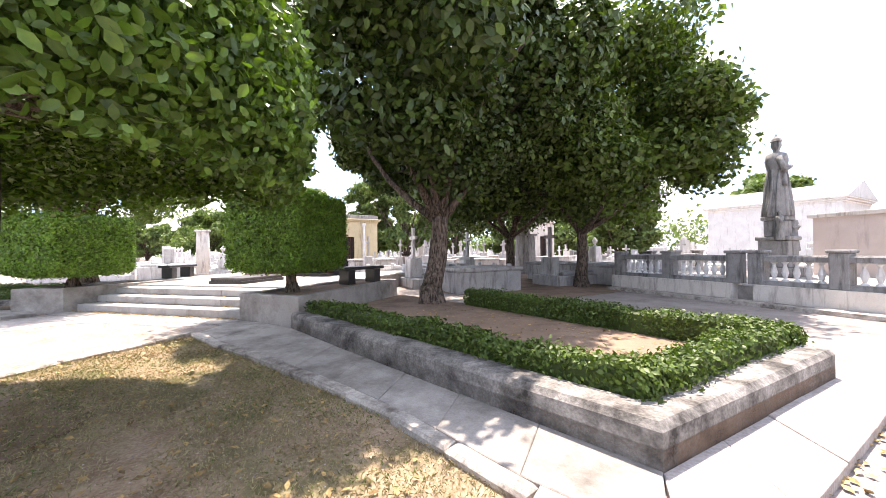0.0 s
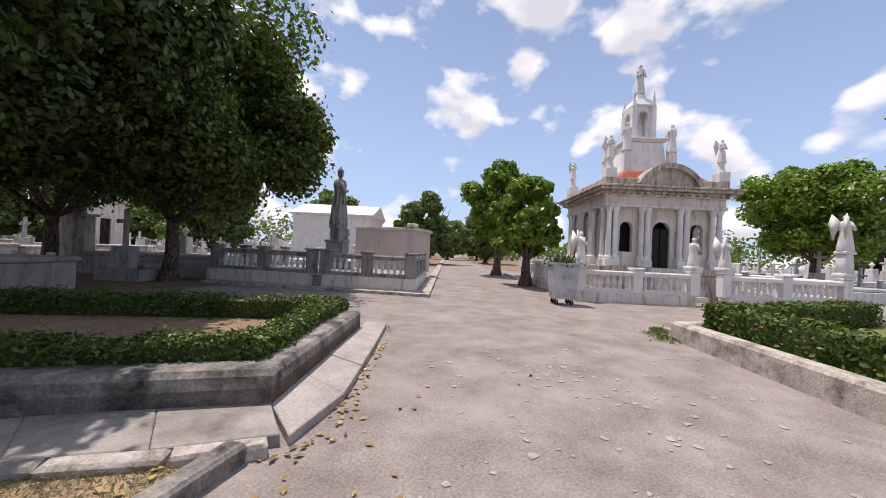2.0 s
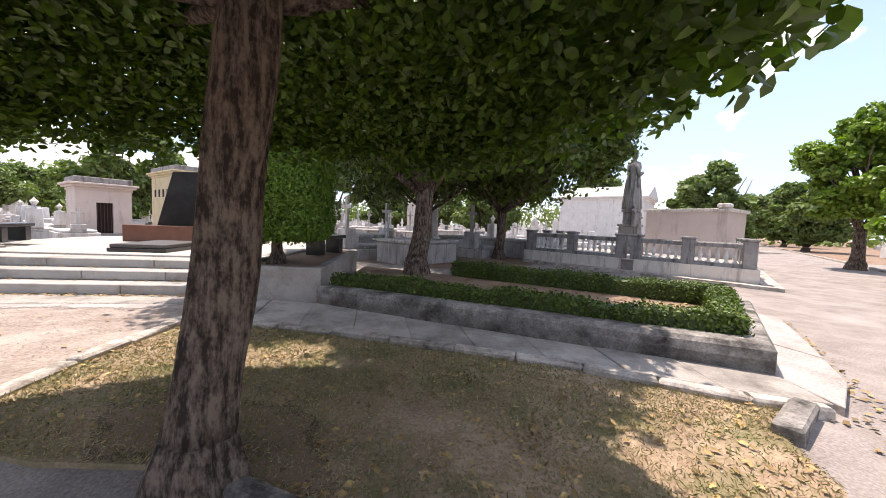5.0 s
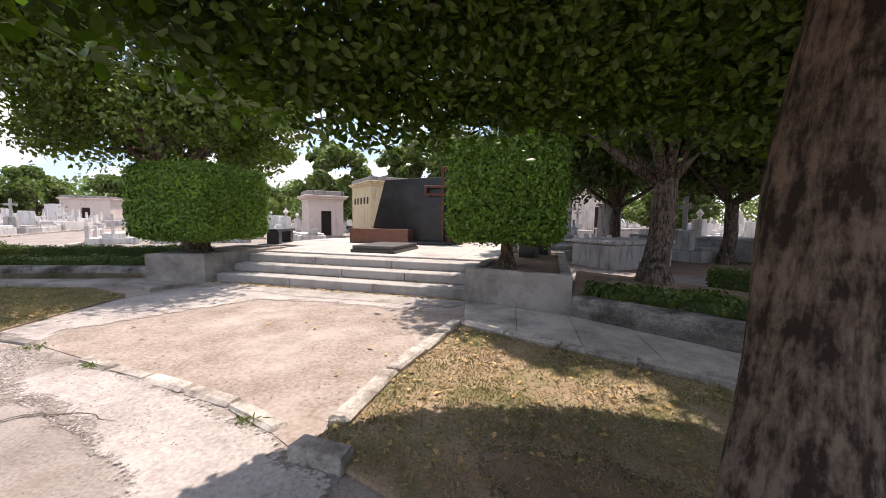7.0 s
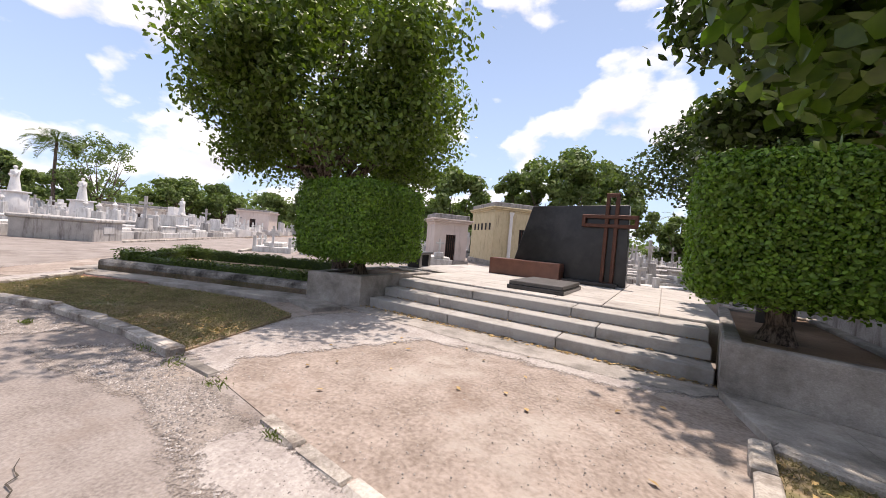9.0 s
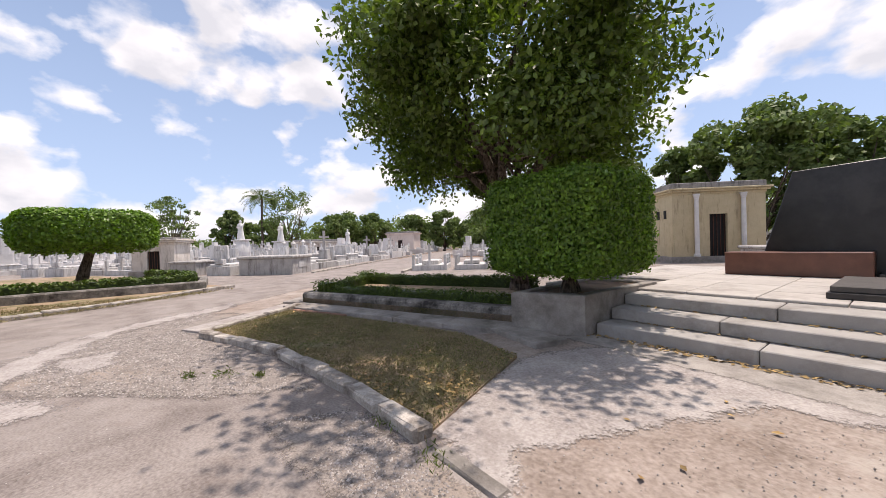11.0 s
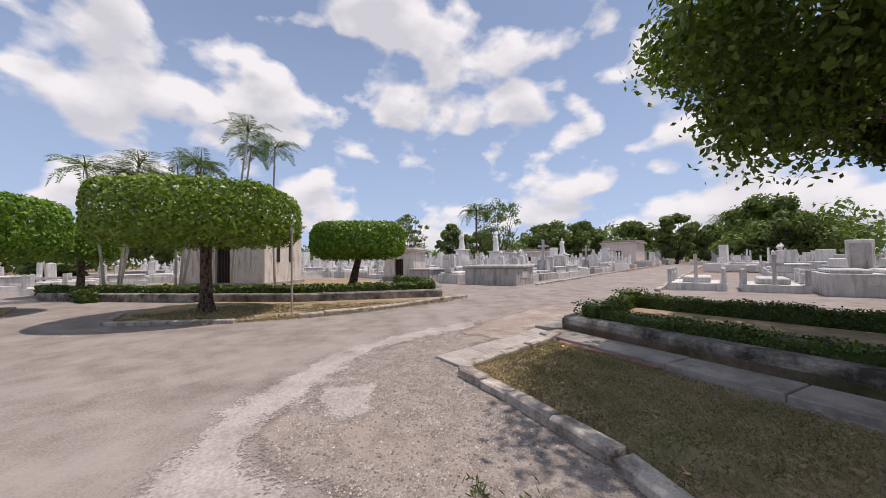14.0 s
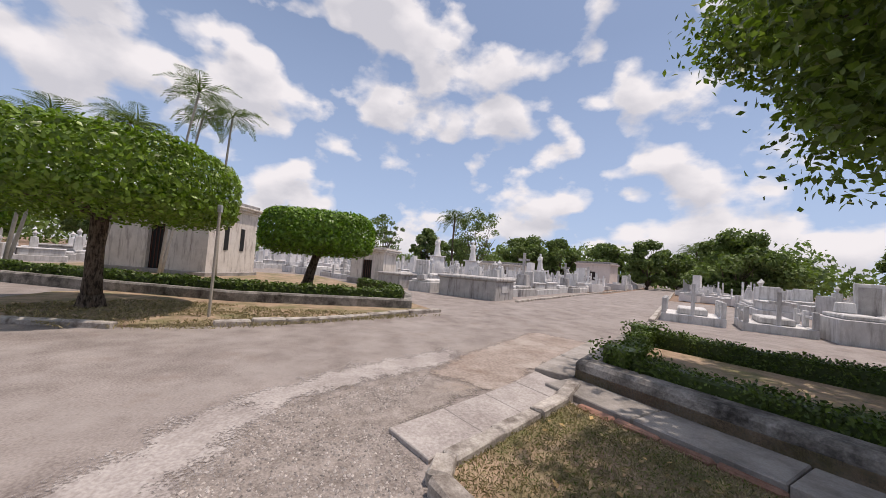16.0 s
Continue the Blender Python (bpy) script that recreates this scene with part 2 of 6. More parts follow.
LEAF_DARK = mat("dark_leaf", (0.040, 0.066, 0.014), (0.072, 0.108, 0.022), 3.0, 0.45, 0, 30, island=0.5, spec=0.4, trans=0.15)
LEAF_CLIP = mat("clipped_leaf", (0.085, 0.165, 0.017), (0.160, 0.265, 0.030), 3.0, 0.45, 0, 30, island=0.45, spec=0.4, trans=0.22)
LEAF_BRIGHT = mat("bright_clipped_leaf", (0.10, 0.17, 0.018), (0.19, 0.27, 0.035), 3.0, 0.4, 0, 30, island=0.4, spec=0.45, trans=0.22)
LEAF_MID = mat("mid_green_leaf", (0.058, 0.090, 0.016), (0.104, 0.148, 0.027), 3.0, 0.45, 0, 30, island=0.5, spec=0.45, trans=0.24)
LEAF_SHADE = mat("shade_tree_leaf", (0.052, 0.100, 0.012), (0.110, 0.180, 0.022), 3.0, 0.42, 0, 30, island=0.45, spec=0.45, trans=0.22)
LEAF_HEDGE = mat("hedge_leaf", (0.048, 0.082, 0.013), (0.098, 0.142, 0.024), 3.0, 0.5, 0, 30, island=0.45, spec=0.35, trans=0.15)
# distance haze is mixed into this leaf colour: paler and greyer
LEAF_FAR_HAZED = mat("far_leaf", (0.095, 0.135, 0.042), (0.160, 0.212, 0.070), 1.0, 0.6, 0, 12, island=0.35, trans=0.2)
LEAF_DRY = mat("dead_leaf", (0.22, 0.13, 0.05), (0.45, 0.32, 0.14), 6.0, 0.8, 0, 40, island=0.5)
GRASS = mat("dry_grass_blade", (0.18, 0.148, 0.08), (0.37, 0.305, 0.20), 2.5, 0.8, 0, 40, island=0.35, trans=0.15)
PALMGREEN = mat("palm_frond", (0.06, 0.10, 0.02), (0.11, 0.15, 0.035), 2, 0.5, 0, 20, island=0.3, trans=0.2)
GALV = mat("galvanised_steel", (0.42, 0.43, 0.44), (0.55, 0.56, 0.57), 3.0, 0.5, 0.1, 60, stain=(0.25, 0.23, 0.21), stain_scale=2.0, metal=0.4)
RUBBER = mat("black_rubber", (0.02, 0.02, 0.02), (0.03, 0.03, 0.03), 6, 0.8, 0)
REDFLOWER = mat("red_flower", (0.6, 0.05, 0.02), (0.75, 0.12, 0.03), 6, 0.6, 0, island=0.3)


# ---- building blocks ----
def part(name, bm, material, parent=None, label=""):
    """One mesh object from a bmesh, under a thing."""
    me = bpy.data.meshes.new(name)
    bm.to_mesh(me)
    bm.free()
    me.materials.append(material)
    ob = new(name, me)
    ob.parent = parent
    return tagged(ob, label)


def thing(name, label, category, m=None, group="", kind=""):
    e = new(name)
    e.matrix_world = m or Matrix()
    return tagged(e, label, category, group, kind)


def smooth(ob):
    ob.data.polygons.foreach_set("use_smooth", [True] * len(ob.data.polygons))
    return ob


def box(bm, x, y, z, sx, sy, sz, rz=0.0, bevel=0.0, taper=1.0):
    """A box standing on z, centred on x, y; bevelled and tapered upwards."""
    vs = bmesh.ops.create_cube(bm, size=1)["verts"]
    for v in vs:
        k = taper if v.co.z > 0 else 1.0
        v.co = Vector((v.co.x * sx * k, v.co.y * sy * k, (v.co.z + 0.5) * sz))
    if bevel:
        es = list({e for v in vs for e in v.link_edges})
        r = bmesh.ops.bevel(bm, geom=es, offset=bevel, segments=1, affect="EDGES")
        vs = list({v for f in r["faces"] for v in f.verts} | {v for v in vs if v.is_valid})
    bmesh.ops.transform(bm, matrix=pose(x, y, z, 0, 0, rz), verts=vs)
    return bm


def turned(bm, x, y, z, profile, n=12, rz=0.0):
    """A turned solid from (radius, height) pairs."""
    rings = []
    for r, h in profile:
        rings.append([bm.verts.new((x + r * math.cos(2 * math.pi * (i + 0.5) / n + rz), y + r * math.sin(2 * math.pi * (i + 0.5) / n + rz), z + h)) for i in range(n)])
    for p, q in zip(rings, rings[1:]):
        for i in range(n):
            bm.faces.new((p[i], p[(i + 1) % n], q[(i + 1) % n], q[i]))
    bm.faces.new(rings[0][::-1]); bm.faces.new(rings[-1])
    return bm


def offset_line(pts, d, closed=False):
    """The polyline moved d to its left, mitred."""
    pts = [Vector(p[:2]) for p in pts]
    res, n = [], len(pts)
    for i, p in enumerate(pts):
        a = (p - pts[i - 1]).normalized() if (i or closed) else None
        b = (pts[(i + 1) % n] - p).normalized() if (i < n - 1 or closed) else None
        a, b = a or b, b or a
        na, nb = Vector((-a.y, a.x)), Vector((-b.y, b.x))
        m = (na + nb).normalized()
        res.append(p + m * (d / max(0.35, m.dot(na))))
    return res


def ribbon(bm, pts, d0, d1, z0, z1, closed=False, round_top=0.0):
    """A wall, kerb or slab that follows a polyline between two offsets."""
    prof = [(d0, z0), (d0, z1 - round_top), (d0 + (d1 - d0) * 0.12, z1), (d1 - (d1 - d0) * 0.12, z1), (d1, z1 - round_top), (d1, z0)] if round_top else [(d0, z0), (d0, z1), (d1, z1), (d1, z0)]
    lines = [[bm.verts.new((q.x, q.y, z)) for q in offset_line(pts, d, closed)] for d, z in prof]
    n, k = len(pts), len(prof)
    for i in range(n if closed else n - 1):
        for j in range(k):
            a, b = lines[j], lines[(j + 1) % k]
            bm.faces.new((a[i], a[(i + 1) % n], b[(i + 1) % n], b[i]))
    if not closed:
        bm.faces.new([l[0] for l in lines][::-1]); bm.faces.new([l[-1] for l in lines])
    bmesh.ops.recalc_face_normals(bm, faces=bm.faces)
    return bm


def slab(bm, pts, z0, z1):
    """A flat plate with the outline pts."""
    lo, hi = [bm.verts.new((p[0], p[1], z0)) for p in pts], [bm.verts.new((p[0], p[1], z1)) for p in pts]
    bm.faces.new(lo[::-1]); bm.faces.new(hi)
    for i in range(len(pts)):
        j = (i + 1) % len(pts)
        bm.faces.new((lo[i], lo[j], hi[j], hi[i]))
    bmesh.ops.recalc_face_normals(bm, faces=bm.faces)
    return bm


def leaf_mesh(name, where, out, size, material, parent=None, rng=None, long=1.7, tilt=0.9, fine=False):
    """Leaves at the points `where`, facing about `out`: a folded four-cornered blade each, in one mesh."""
    rng = rng or np.random.default_rng(1)
    n = len(where)
    out = out + rng.normal(0, tilt, (n, 3))
    out /= np.linalg.norm(out, axis=1)[:, None] + 1e-9
    t = np.cross(out, rng.normal(0, 1, (n, 3)))
    t /= np.linalg.norm(t, axis=1)[:, None] + 1e-9
    s = np.cross(out, t)
    sz = (size * rng.uniform(0.65, 1.25, n))[:, None]
    a, e = t * sz * long * 0.5, out * sz * 0.12
    if fine:                                              # two four-cornered halves that meet at the midrib
        corners = [where - a, where - a * 0.35 + s * sz * 0.46 + e, where + a * 0.35 + s * sz * 0.40 + e, where + a, where + a * 0.35 - s * sz * 0.40 + e, where - a * 0.35 - s * sz * 0.46 + e]
        order, per = [0, 1, 2, 3, 0, 3, 4, 5], 4
    else:
        corners = [where - a, where + s * sz * 0.5 + e, where + a, where - s * sz * 0.5 + e]
        order, per = [0, 1, 2, 0, 2, 3], 3
    v, c = np.stack(corners, 1).reshape(-1, 3), len(corners)
    me = bpy.data.meshes.new(name)
    me.vertices.add(c * n); me.loops.add(2 * per * n); me.polygons.add(2 * n)
    me.vertices.foreach_set("co", v.astype(np.float32).ravel())
    me.loops.foreach_set("vertex_index", (np.arange(n)[:, None] * c + np.array(order)).astype(np.int32).ravel())
    me.polygons.foreach_set("loop_start", np.arange(0, 2 * per * n, per, dtype=np.int32))
    me.polygons.foreach_set("loop_total", np.full(2 * n, per, dtype=np.int32))
    me.update(calc_edges=True)
    me.materials.append(material)
    ob = new(name, me)
    ob.parent = parent
    return ob


def limb(bm, p, q, r0, r1, n=9, bend=0.0, rng=None, steps=5, gnarl=0.0):
    """A tapered, slightly bent branch."""
    p, q = Vector(p), Vector(q)
    d = (q - p).normalized()
    u = d.orthogonal().normalized(); w = d.cross(u)
    side = (u * rng.uniform(-1, 1) + w * rng.uniform(-1, 1)) * bend if rng else Vector()
    rings = []
    for k in range(steps + 1):
        f = k / steps
        c = p.lerp(q, f) + side * math.sin(f * math.pi)
        r = r0 + (r1 - r0) * f
        ring = []
        for i in range(n):
            a = 2 * math.pi * i / n
            rr = r * (1 + (gnarl * (noise.noise(Vector((math.cos(a) * 1.5, math.sin(a) * 1.5, c.z * 1.2 + p.x))) if gnarl else 0)))
            ring.append(bm.verts.new(c + (u * math.cos(a) + w * math.sin(a)) * rr))
        rings.append(ring)
    for a, b in zip(rings, rings[1:]):
        for i in range(n):
            bm.faces.new((a[i], a[(i + 1) % n], b[(i + 1) % n], b[i]))
    bm.faces.new(rings[0][::-1]); bm.faces.new(rings[-1])


def tree(name, label, x, y, height, spread, clear, trunk=0.22, leaves=16000, size=0.12, seed=1, material=None, lean=(0.0, 0.0), squash=1.0, z=0.0, lumps=46, flare=1.5, group="", fine=False):
    """A broad-leaved tree: flared trunk, forked limbs, a crown of leafy clumps with an uneven outline."""
    rng, rr = np.random.default_rng(seed), random.Random(seed)
    t = thing(name, label, "tree", pose(x, y, z), group)
    bm = bmesh.new()
    fork = Vector((lean[0], lean[1], clear))
    limb(bm, (0, 0, -0.1), (lean[0] * 0.15, lean[1] * 0.15, 0.45), trunk * flare, trunk * 1.05, 14, 0, rr, 4, 0.5)
    limb(bm, (lean[0] * 0.15, lean[1] * 0.15, 0.43), fork, trunk * 1.05, trunk * 0.8, 14, 0.05, rr, 8, 0.3)
    centre = Vector((lean[0] * 1.1, lean[1] * 1.1, (clear + height) / 2))
    rz = (height - clear) / 2 * 1.05
    cl = []
    for i in range(lumps):
        while True:
            v = Vector((rr.uniform(-1, 1), rr.uniform(-1, 1), rr.uniform(-1, 1)))
            if 0.25 < v.length < 1:
                break
        v = v * (0.80 / max(v.length, 0.5) ** 0.55)
        if v.z < 0:                                        # full skirts: the crown is widest below its middle
            k = 1 / max(0.52, math.sqrt(max(0.0, 1 - v.z * v.z * 1.3)))
            v.x, v.y = v.x * k, v.y * k
        wide = spread * (0.84 + 0.75 * noise.noise(Vector((v.x * 2 + seed, v.y * 2, v.z * 2))))
        cl.append((centre + Vector((v.x * wide, v.y * wide, v.z * rz)), rr.uniform(0.09, 0.27) * spread))
    for i in range(7):
        a = 2 * math.pi * i / 7 + rr.uniform(-.3, .3)
        tip = centre + Vector((math.cos(a) * spread * 0.6, math.sin(a) * spread * 0.6, rr.uniform(-0.2, 0.6) * rz))
        limb(bm, fork - Vector((0, 0, 0.15)), tip, trunk * 0.5, trunk * 0.10, 7, spread * 0.08, rr)
    for c, r in cl[::3]:
        limb(bm, fork.lerp(centre, 0.35), c, trunk * 0.22, 0.012, 5, spread * 0.06, rr, 4)
    part("trunk", bm, BARK, t)
    smooth(t.children[0])
    per = leaves // lumps
    pts, outs = [], []
    for c, r in cl:
        d = rng.normal(0, 1, (per, 3)); d /= np.linalg.norm(d, axis=1)[:, None]
        rad = r * rng.uniform(0.25, 1.0, per) ** 0.6 * (1 + 0.25 * (rng.uniform(0, 1, per) > 0.9))
        q = np.array(c) + d * rad[:, None] * np.array([1, 1, 0.72 * squash])
        pts.append(q); outs.append(d + np.array([0, 0, 0.5]))
    pts, outs = np.concatenate(pts), np.concatenate(outs)
    keep = pts[:, 2] > clear * (0.80 + 0.22 * np.sin(pts[:, 0] * 1.7 + pts[:, 1] * 2.3 + seed))
    leaf_mesh("crown", pts[keep], outs[keep], size, material or LEAF, t, rng, fine=fine)
    return t


def clipped_form(rng, n, hx, hy, hz, corner=0.35, ruffle=0.05):
    """Points and outward directions on a box-like clipped form about the origin, rounded at its corners."""
    area = np.array([hy * hz, hy * hz, hx * hz, hx * hz, hx * hy, hx * hy]); face = rng.choice(6, n, p=area / area.sum())
    u = rng.uniform(-1, 1, (n, 3))
    for k in range(6):
        u[face == k, k // 2] = 1 if k % 2 else -1
    h = np.array([hx, hy, hz]); q = u * h
    c = np.clip(q, -(h - corner), h - corner)
    d = q - c
    ln = np.linalg.norm(d, axis=1)[:, None] + 1e-9
    out = d / ln
    q = c + out * np.minimum(ln, corner)
    q += out * (rng.normal(0, ruffle, n) - 0.5 * ruffle)[:, None]
    return q, out


def topiary(name, label, x, y, z, half, mid, trunk_r, rz=0.0, leaves=14000, size=0.06, seed=3, corner=0.35, forks=1, top_slant=0.0, group=""):
    """A clipped box or mushroom tree on a bare stem."""
    rng, rr = np.random.default_rng(seed), random.Random(seed)
    t = thing(name, label, "topiary tree", pose(x, y, z, 0, 0, rz), group)
    bm = bmesh.new()
    low = mid - half[2]
    limb(bm, (0, 0, -0.05), (0, 0, 0.2), trunk_r * 1.7, trunk_r, 12, 0, rr, 4, 0.4)
    limb(bm, (0, 0, 0.18), (rr.uniform(-.05, .05), rr.uniform(-.05, .05), low if forks == 1 else low * 0.55), trunk_r, trunk_r * 0.85, 12, 0.03, rr, 6, 0.3)
    for i in range(6):
        a = i * math.pi / 3 + 0.3
        limb(bm, (0, 0, low * (0.95 if forks == 1 else 0.5)), (math.cos(a) * half[0] * 0.6, math.sin(a) * half[1] * 0.6, mid), trunk_r * 0.5, 0.02, 7, 0.08, rr)
    smooth(part("trunk", bm, BARK, t))
    q, out = clipped_form(rng, leaves, *half, corner=corner)
    q2, o2 = clipped_form(rng, leaves // 4, half[0] * 0.9, half[1] * 0.9, half[2] * 0.88, corner=corner * 0.8, ruffle=0.06)
    q, out = np.concatenate([q, q2]), np.concatenate([out, o2])
    q[:, 2] += mid + top_slant * q[:, 0]
    leaf_mesh("crown", q, out, size, LEAF_CLIP, t, rng, tilt=0.55)
    # solid box in dark leaf colour: stands in for the crown's shaded inside
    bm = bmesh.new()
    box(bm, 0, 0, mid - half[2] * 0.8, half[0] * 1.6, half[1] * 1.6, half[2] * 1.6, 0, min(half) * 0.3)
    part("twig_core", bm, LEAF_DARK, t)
    return t


def hedge(name, label, pts, width, z0, h, closed=False, per=900, size=0.045, seed=5, flowers=False, ruffle=0.03):
    """A low clipped hedge along a polyline."""
    rng = np.random.default_rng(seed)
    t = thing(name, label, "hedge")
    # dark ribbon under the leaves paints the shade within the hedge
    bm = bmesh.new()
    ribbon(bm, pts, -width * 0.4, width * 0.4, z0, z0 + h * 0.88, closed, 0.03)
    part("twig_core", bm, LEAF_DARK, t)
    P = [np.array(p[:2], float) for p in pts]
    seg = list(zip(P, P[1:] + P[:1])) if closed else list(zip(P, P[1:]))
    Q, O = [], []
    for k, (a, b) in enumerate(seg):
        L = np.linalg.norm(b - a); n = int(per * L * (2 * h + width))
        d = (b - a) / L; nn = np.array([-d[1], d[0]])
        q, o = clipped_form(rng, n, L / 2 + width / 2, width / 2, h / 2, 0.07, ruffle)
        w = 0.02 * np.sin(q[:, 0] * 3 + k) + 0.015 * np.sin(q[:, 0] * 7.3)
        Q.append(np.column_stack([((a + b) / 2)[i] + q[:, 0] * d[i] + (q[:, 1] + w) * nn[i] for i in (0, 1)] + [z0 + h / 2 + q[:, 2] + w]))
        O.append(np.column_stack([o[:, 0] * d[i] + o[:, 1] * nn[i] for i in (0, 1)] + [o[:, 2]]))
    Q, O = np.concatenate(Q), np.concatenate(O)
    leaf_mesh("foliage", Q, O, size, LEAF_HEDGE, t, rng, tilt=0.6)
    if flowers:
        k = rng.choice(len(Q), len(Q) // 120)
        leaf_mesh("blossom", Q[k] + O[k] * 0.02, O[k], 0.05, REDFLOWER, t, rng, long=1.0).data.materials[0] = REDFLOWER
    return t

# ---- ground, roads and beds ----
bm = bmesh.new()
slab(bm, [(-900, -900), (900, -900), (900, 900), (-900, 900)], -0.6, -0.05)
tagged(part("ground", bm, EARTH), "dry brown earth that reaches the horizon", "ground", kind="structure")

CX, CY = -9.6, -4.2                                     # middle of the round plaza
AV = Vector((0.80, 0.60))                             # the avenue's direction
NW = Vector((-0.63, 0.776))                             # the far road's direction


def along(p, d, s, side=0.0):
    return (p[0] + d[0] * s - d[1] * side, p[1] + d[1] * s + d[0] * side)


bm = bmesh.new()
slab(bm, [(CX + 46 * math.cos(i * math.pi / 24), CY + 46 * math.sin(i * math.pi / 24)) for i in range(48)], -0.3, 0.0)
tagged(part("road", bm, ASPHALT), "worn grey-brown asphalt of the round plaza with pale patches", "road", kind="structure")
bm = bmesh.new()
slab(bm, [along((9.9, 9.85), AV, 20), along((9.9, 9.85), AV, 330), along((9.9, 9.85), AV, 330, -5.6), along((9.9, 9.85), AV, 20, -5.6)], -0.2, 0.004)
tagged(part("road", bm, ASPHALT), "long straight asphalt avenue between trees", "road", kind="structure")
bm = bmesh.new()
slab(bm, [along((-24.6, 18.3), NW, 10), along((-24.6, 18.3), NW, 300), along((-24.6, 18.3), NW, 300, 5.0), along((-24.6, 18.3), NW, 10, 5.0)], -0.2, 0.004)
tagged(part("road", bm, ASPHALT), "asphalt road running off between the graves", "road", kind="structure")

# steps' own axes: u to the west along the steps, v towards the monument
SR = Vector((-4.17, 9.49))
EU, EV = Vector((-0.991, 0.133)), Vector((0.133, 0.991))
UANG = math.degrees(math.atan2(EU.y, EU.x))


def uv(u, v):
    p = SR + EU * u + EV * v
    return (p.x, p.y)


def ubox(bm, u, v, z, su, sv, sz, bevel=0.0, taper=1.0):
    p = uv(u, v)
    return box(bm, p[0], p[1], z, su, sv, sz, UANG, bevel, taper)


K, KL, KF = (2.22, 4.63), (-2.62, 8.40), (4.85, 6.62)      # east bed: near corner, west end, avenue end
LK, LE, LB = (-17.03, 8.54), (-11.25, 9.95), (-19.0, 11.2)  # west bed: near corner, east end, back
LD = (-13.4, 13.2)

# earth inside the beds
bm = bmesh.new(); slab(bm, [KL, K, KF, along(KF, (-0.72, 0.70), 5.6), (-1.6, 12.6)], -0.1, 0.22)
tagged(part("bed_soil", bm, EARTH), "bare shaded reddish soil in the planting bed", "soil", kind="structure")
bm = bmesh.new(); slab(bm, [LE, LK, LB, LD, uv(7.2, 2.6)], -0.1, 0.2)
tagged(part("bed_soil", bm, LAWN), "dry lawn in the planting bed", "soil", kind="structure")


def wall_run(name, label, pts, w, z1, material):
    bm = bmesh.new()
    ribbon(bm, pts, 0, w, -0.05, z1, False, 0.05)
    return tagged(part(name, bm, material), label, "low wall", kind="structure")


wall_run("wall_bed_east", "low weathered stone bed wall blackened by lichen", [KF, K, KL], -0.36, 0.38, WALLSTONE)
wall_run("wall_bed_west", "low weathered stone bed wall blackened by lichen", [LE, LK, LB], -0.32, 0.34, WALLSTONE)

# lawns and forecourt
LAWN_E = [(1.75, 4.12), (1.05, 3.84), (0.75, 3.36), (0.1, 3.05), (-0.7, 2.95), (-1.5, 3.2), (-2.3, 3.85), (-3.1, 4.42), (-3.9, 4.62), (-4.6, 4.95), (-4.9, 5.1), (-4.68, 6.23), (-4.25, 7.85), (-2.97, 7.2), (-0.8, 6.0), (0.4, 5.2)]
LAWN_W = [(-15.2, 5.98), (-14.2, 6.24), (-12.9, 6.48), (-11.0, 6.53), (-9.75, 6.42), (-10.3, 8.5), (-11.6, 8.9), (-13.0, 8.68), (-14.5, 8.36), (-16.3, 7.92)]
bm = bmesh.new(); slab(bm, LAWN_E, -0.1, 0.035)
tagged(part("lawn_soil", bm, LAWN), "patchy dry lawn with bare red earth", "lawn", kind="structure")
bm = bmesh.new(); slab(bm, LAWN_W, -0.1, 0.04)
tagged(part("lawn_soil", bm, LAWN), "patchy dry lawn with bare red earth", "lawn", kind="structure")
bm = bmesh.new(); slab(bm, [(-9.8, 6.42), (-8.92, 6.33), (-7.87, 6.06), (-5.74, 5.52), (-4.95, 5.05), (-4.68, 6.23), (-4.2, 7.9), uv(-0.4, -0.1), uv(6.5, -0.1), (-11.6, 8.9), (-10.3, 8.5)], -0.1, 0.008)
tagged(part("forecourt", bm, FORECOURT), "forecourt of packed reddish earth before the steps", "ground", kind="structure")


# ---- the black monument and what stands on the landing ----
mon = thing("monument", "black granite slab monument with a tall bronze cross", "monument")
bm = bmesh.new()
pts = [(1.55, 0.6), (1.63, 3.03), (4.5, 2.94), (5.15, 0.6)]
a = [bm.verts.new((*uv(u, 6.0), z)) for u, z in pts]; b = [bm.verts.new((*uv(u, 6.45), z)) for u, z in pts]
bm.faces.new(a); bm.faces.new(b[::-1])
for i in range(4):
    bm.faces.new((a[i], a[(i + 1) % 4], b[(i + 1) % 4], b[i]))
bmesh.ops.recalc_face_normals(bm, faces=bm.faces)
bmesh.ops.bevel(bm, geom=bm.edges[:], offset=0.012, segments=1, affect="EDGES")
part("slab", bm, BLACK, mon, "polished black granite slab with a slanting edge")
cross = bmesh.new()
for du in (-0.13, 0.13):                                 # two upright bars, open between, and cross bars
    ubox(cross, 2.06 + du, 5.9, 0.6, 0.10, 0.16, 2.75, 0.008)
for z in (0.60, 3.24):
    ubox(cross, 2.06, 5.9, z, 0.36, 0.164, 0.11, 0.008)
for z in (2.33, 2.60):
    ubox(cross, 2.11, 5.87, z, 1.52, 0.16, 0.10, 0.008)
for u in (1.40, 2.82):
    ubox(cross, u, 5.87, 2.33, 0.10, 0.164, 0.37, 0.008)
part("cross", cross, RUST, mon, "hollow dark bronze cross")
bm = bmesh.new(); ubox(bm, 4.45, 5.62, 0.6, 2.3, 0.6, 0.53, 0.015); part("block", bm, REDGRAN, mon, "red-brown granite block")
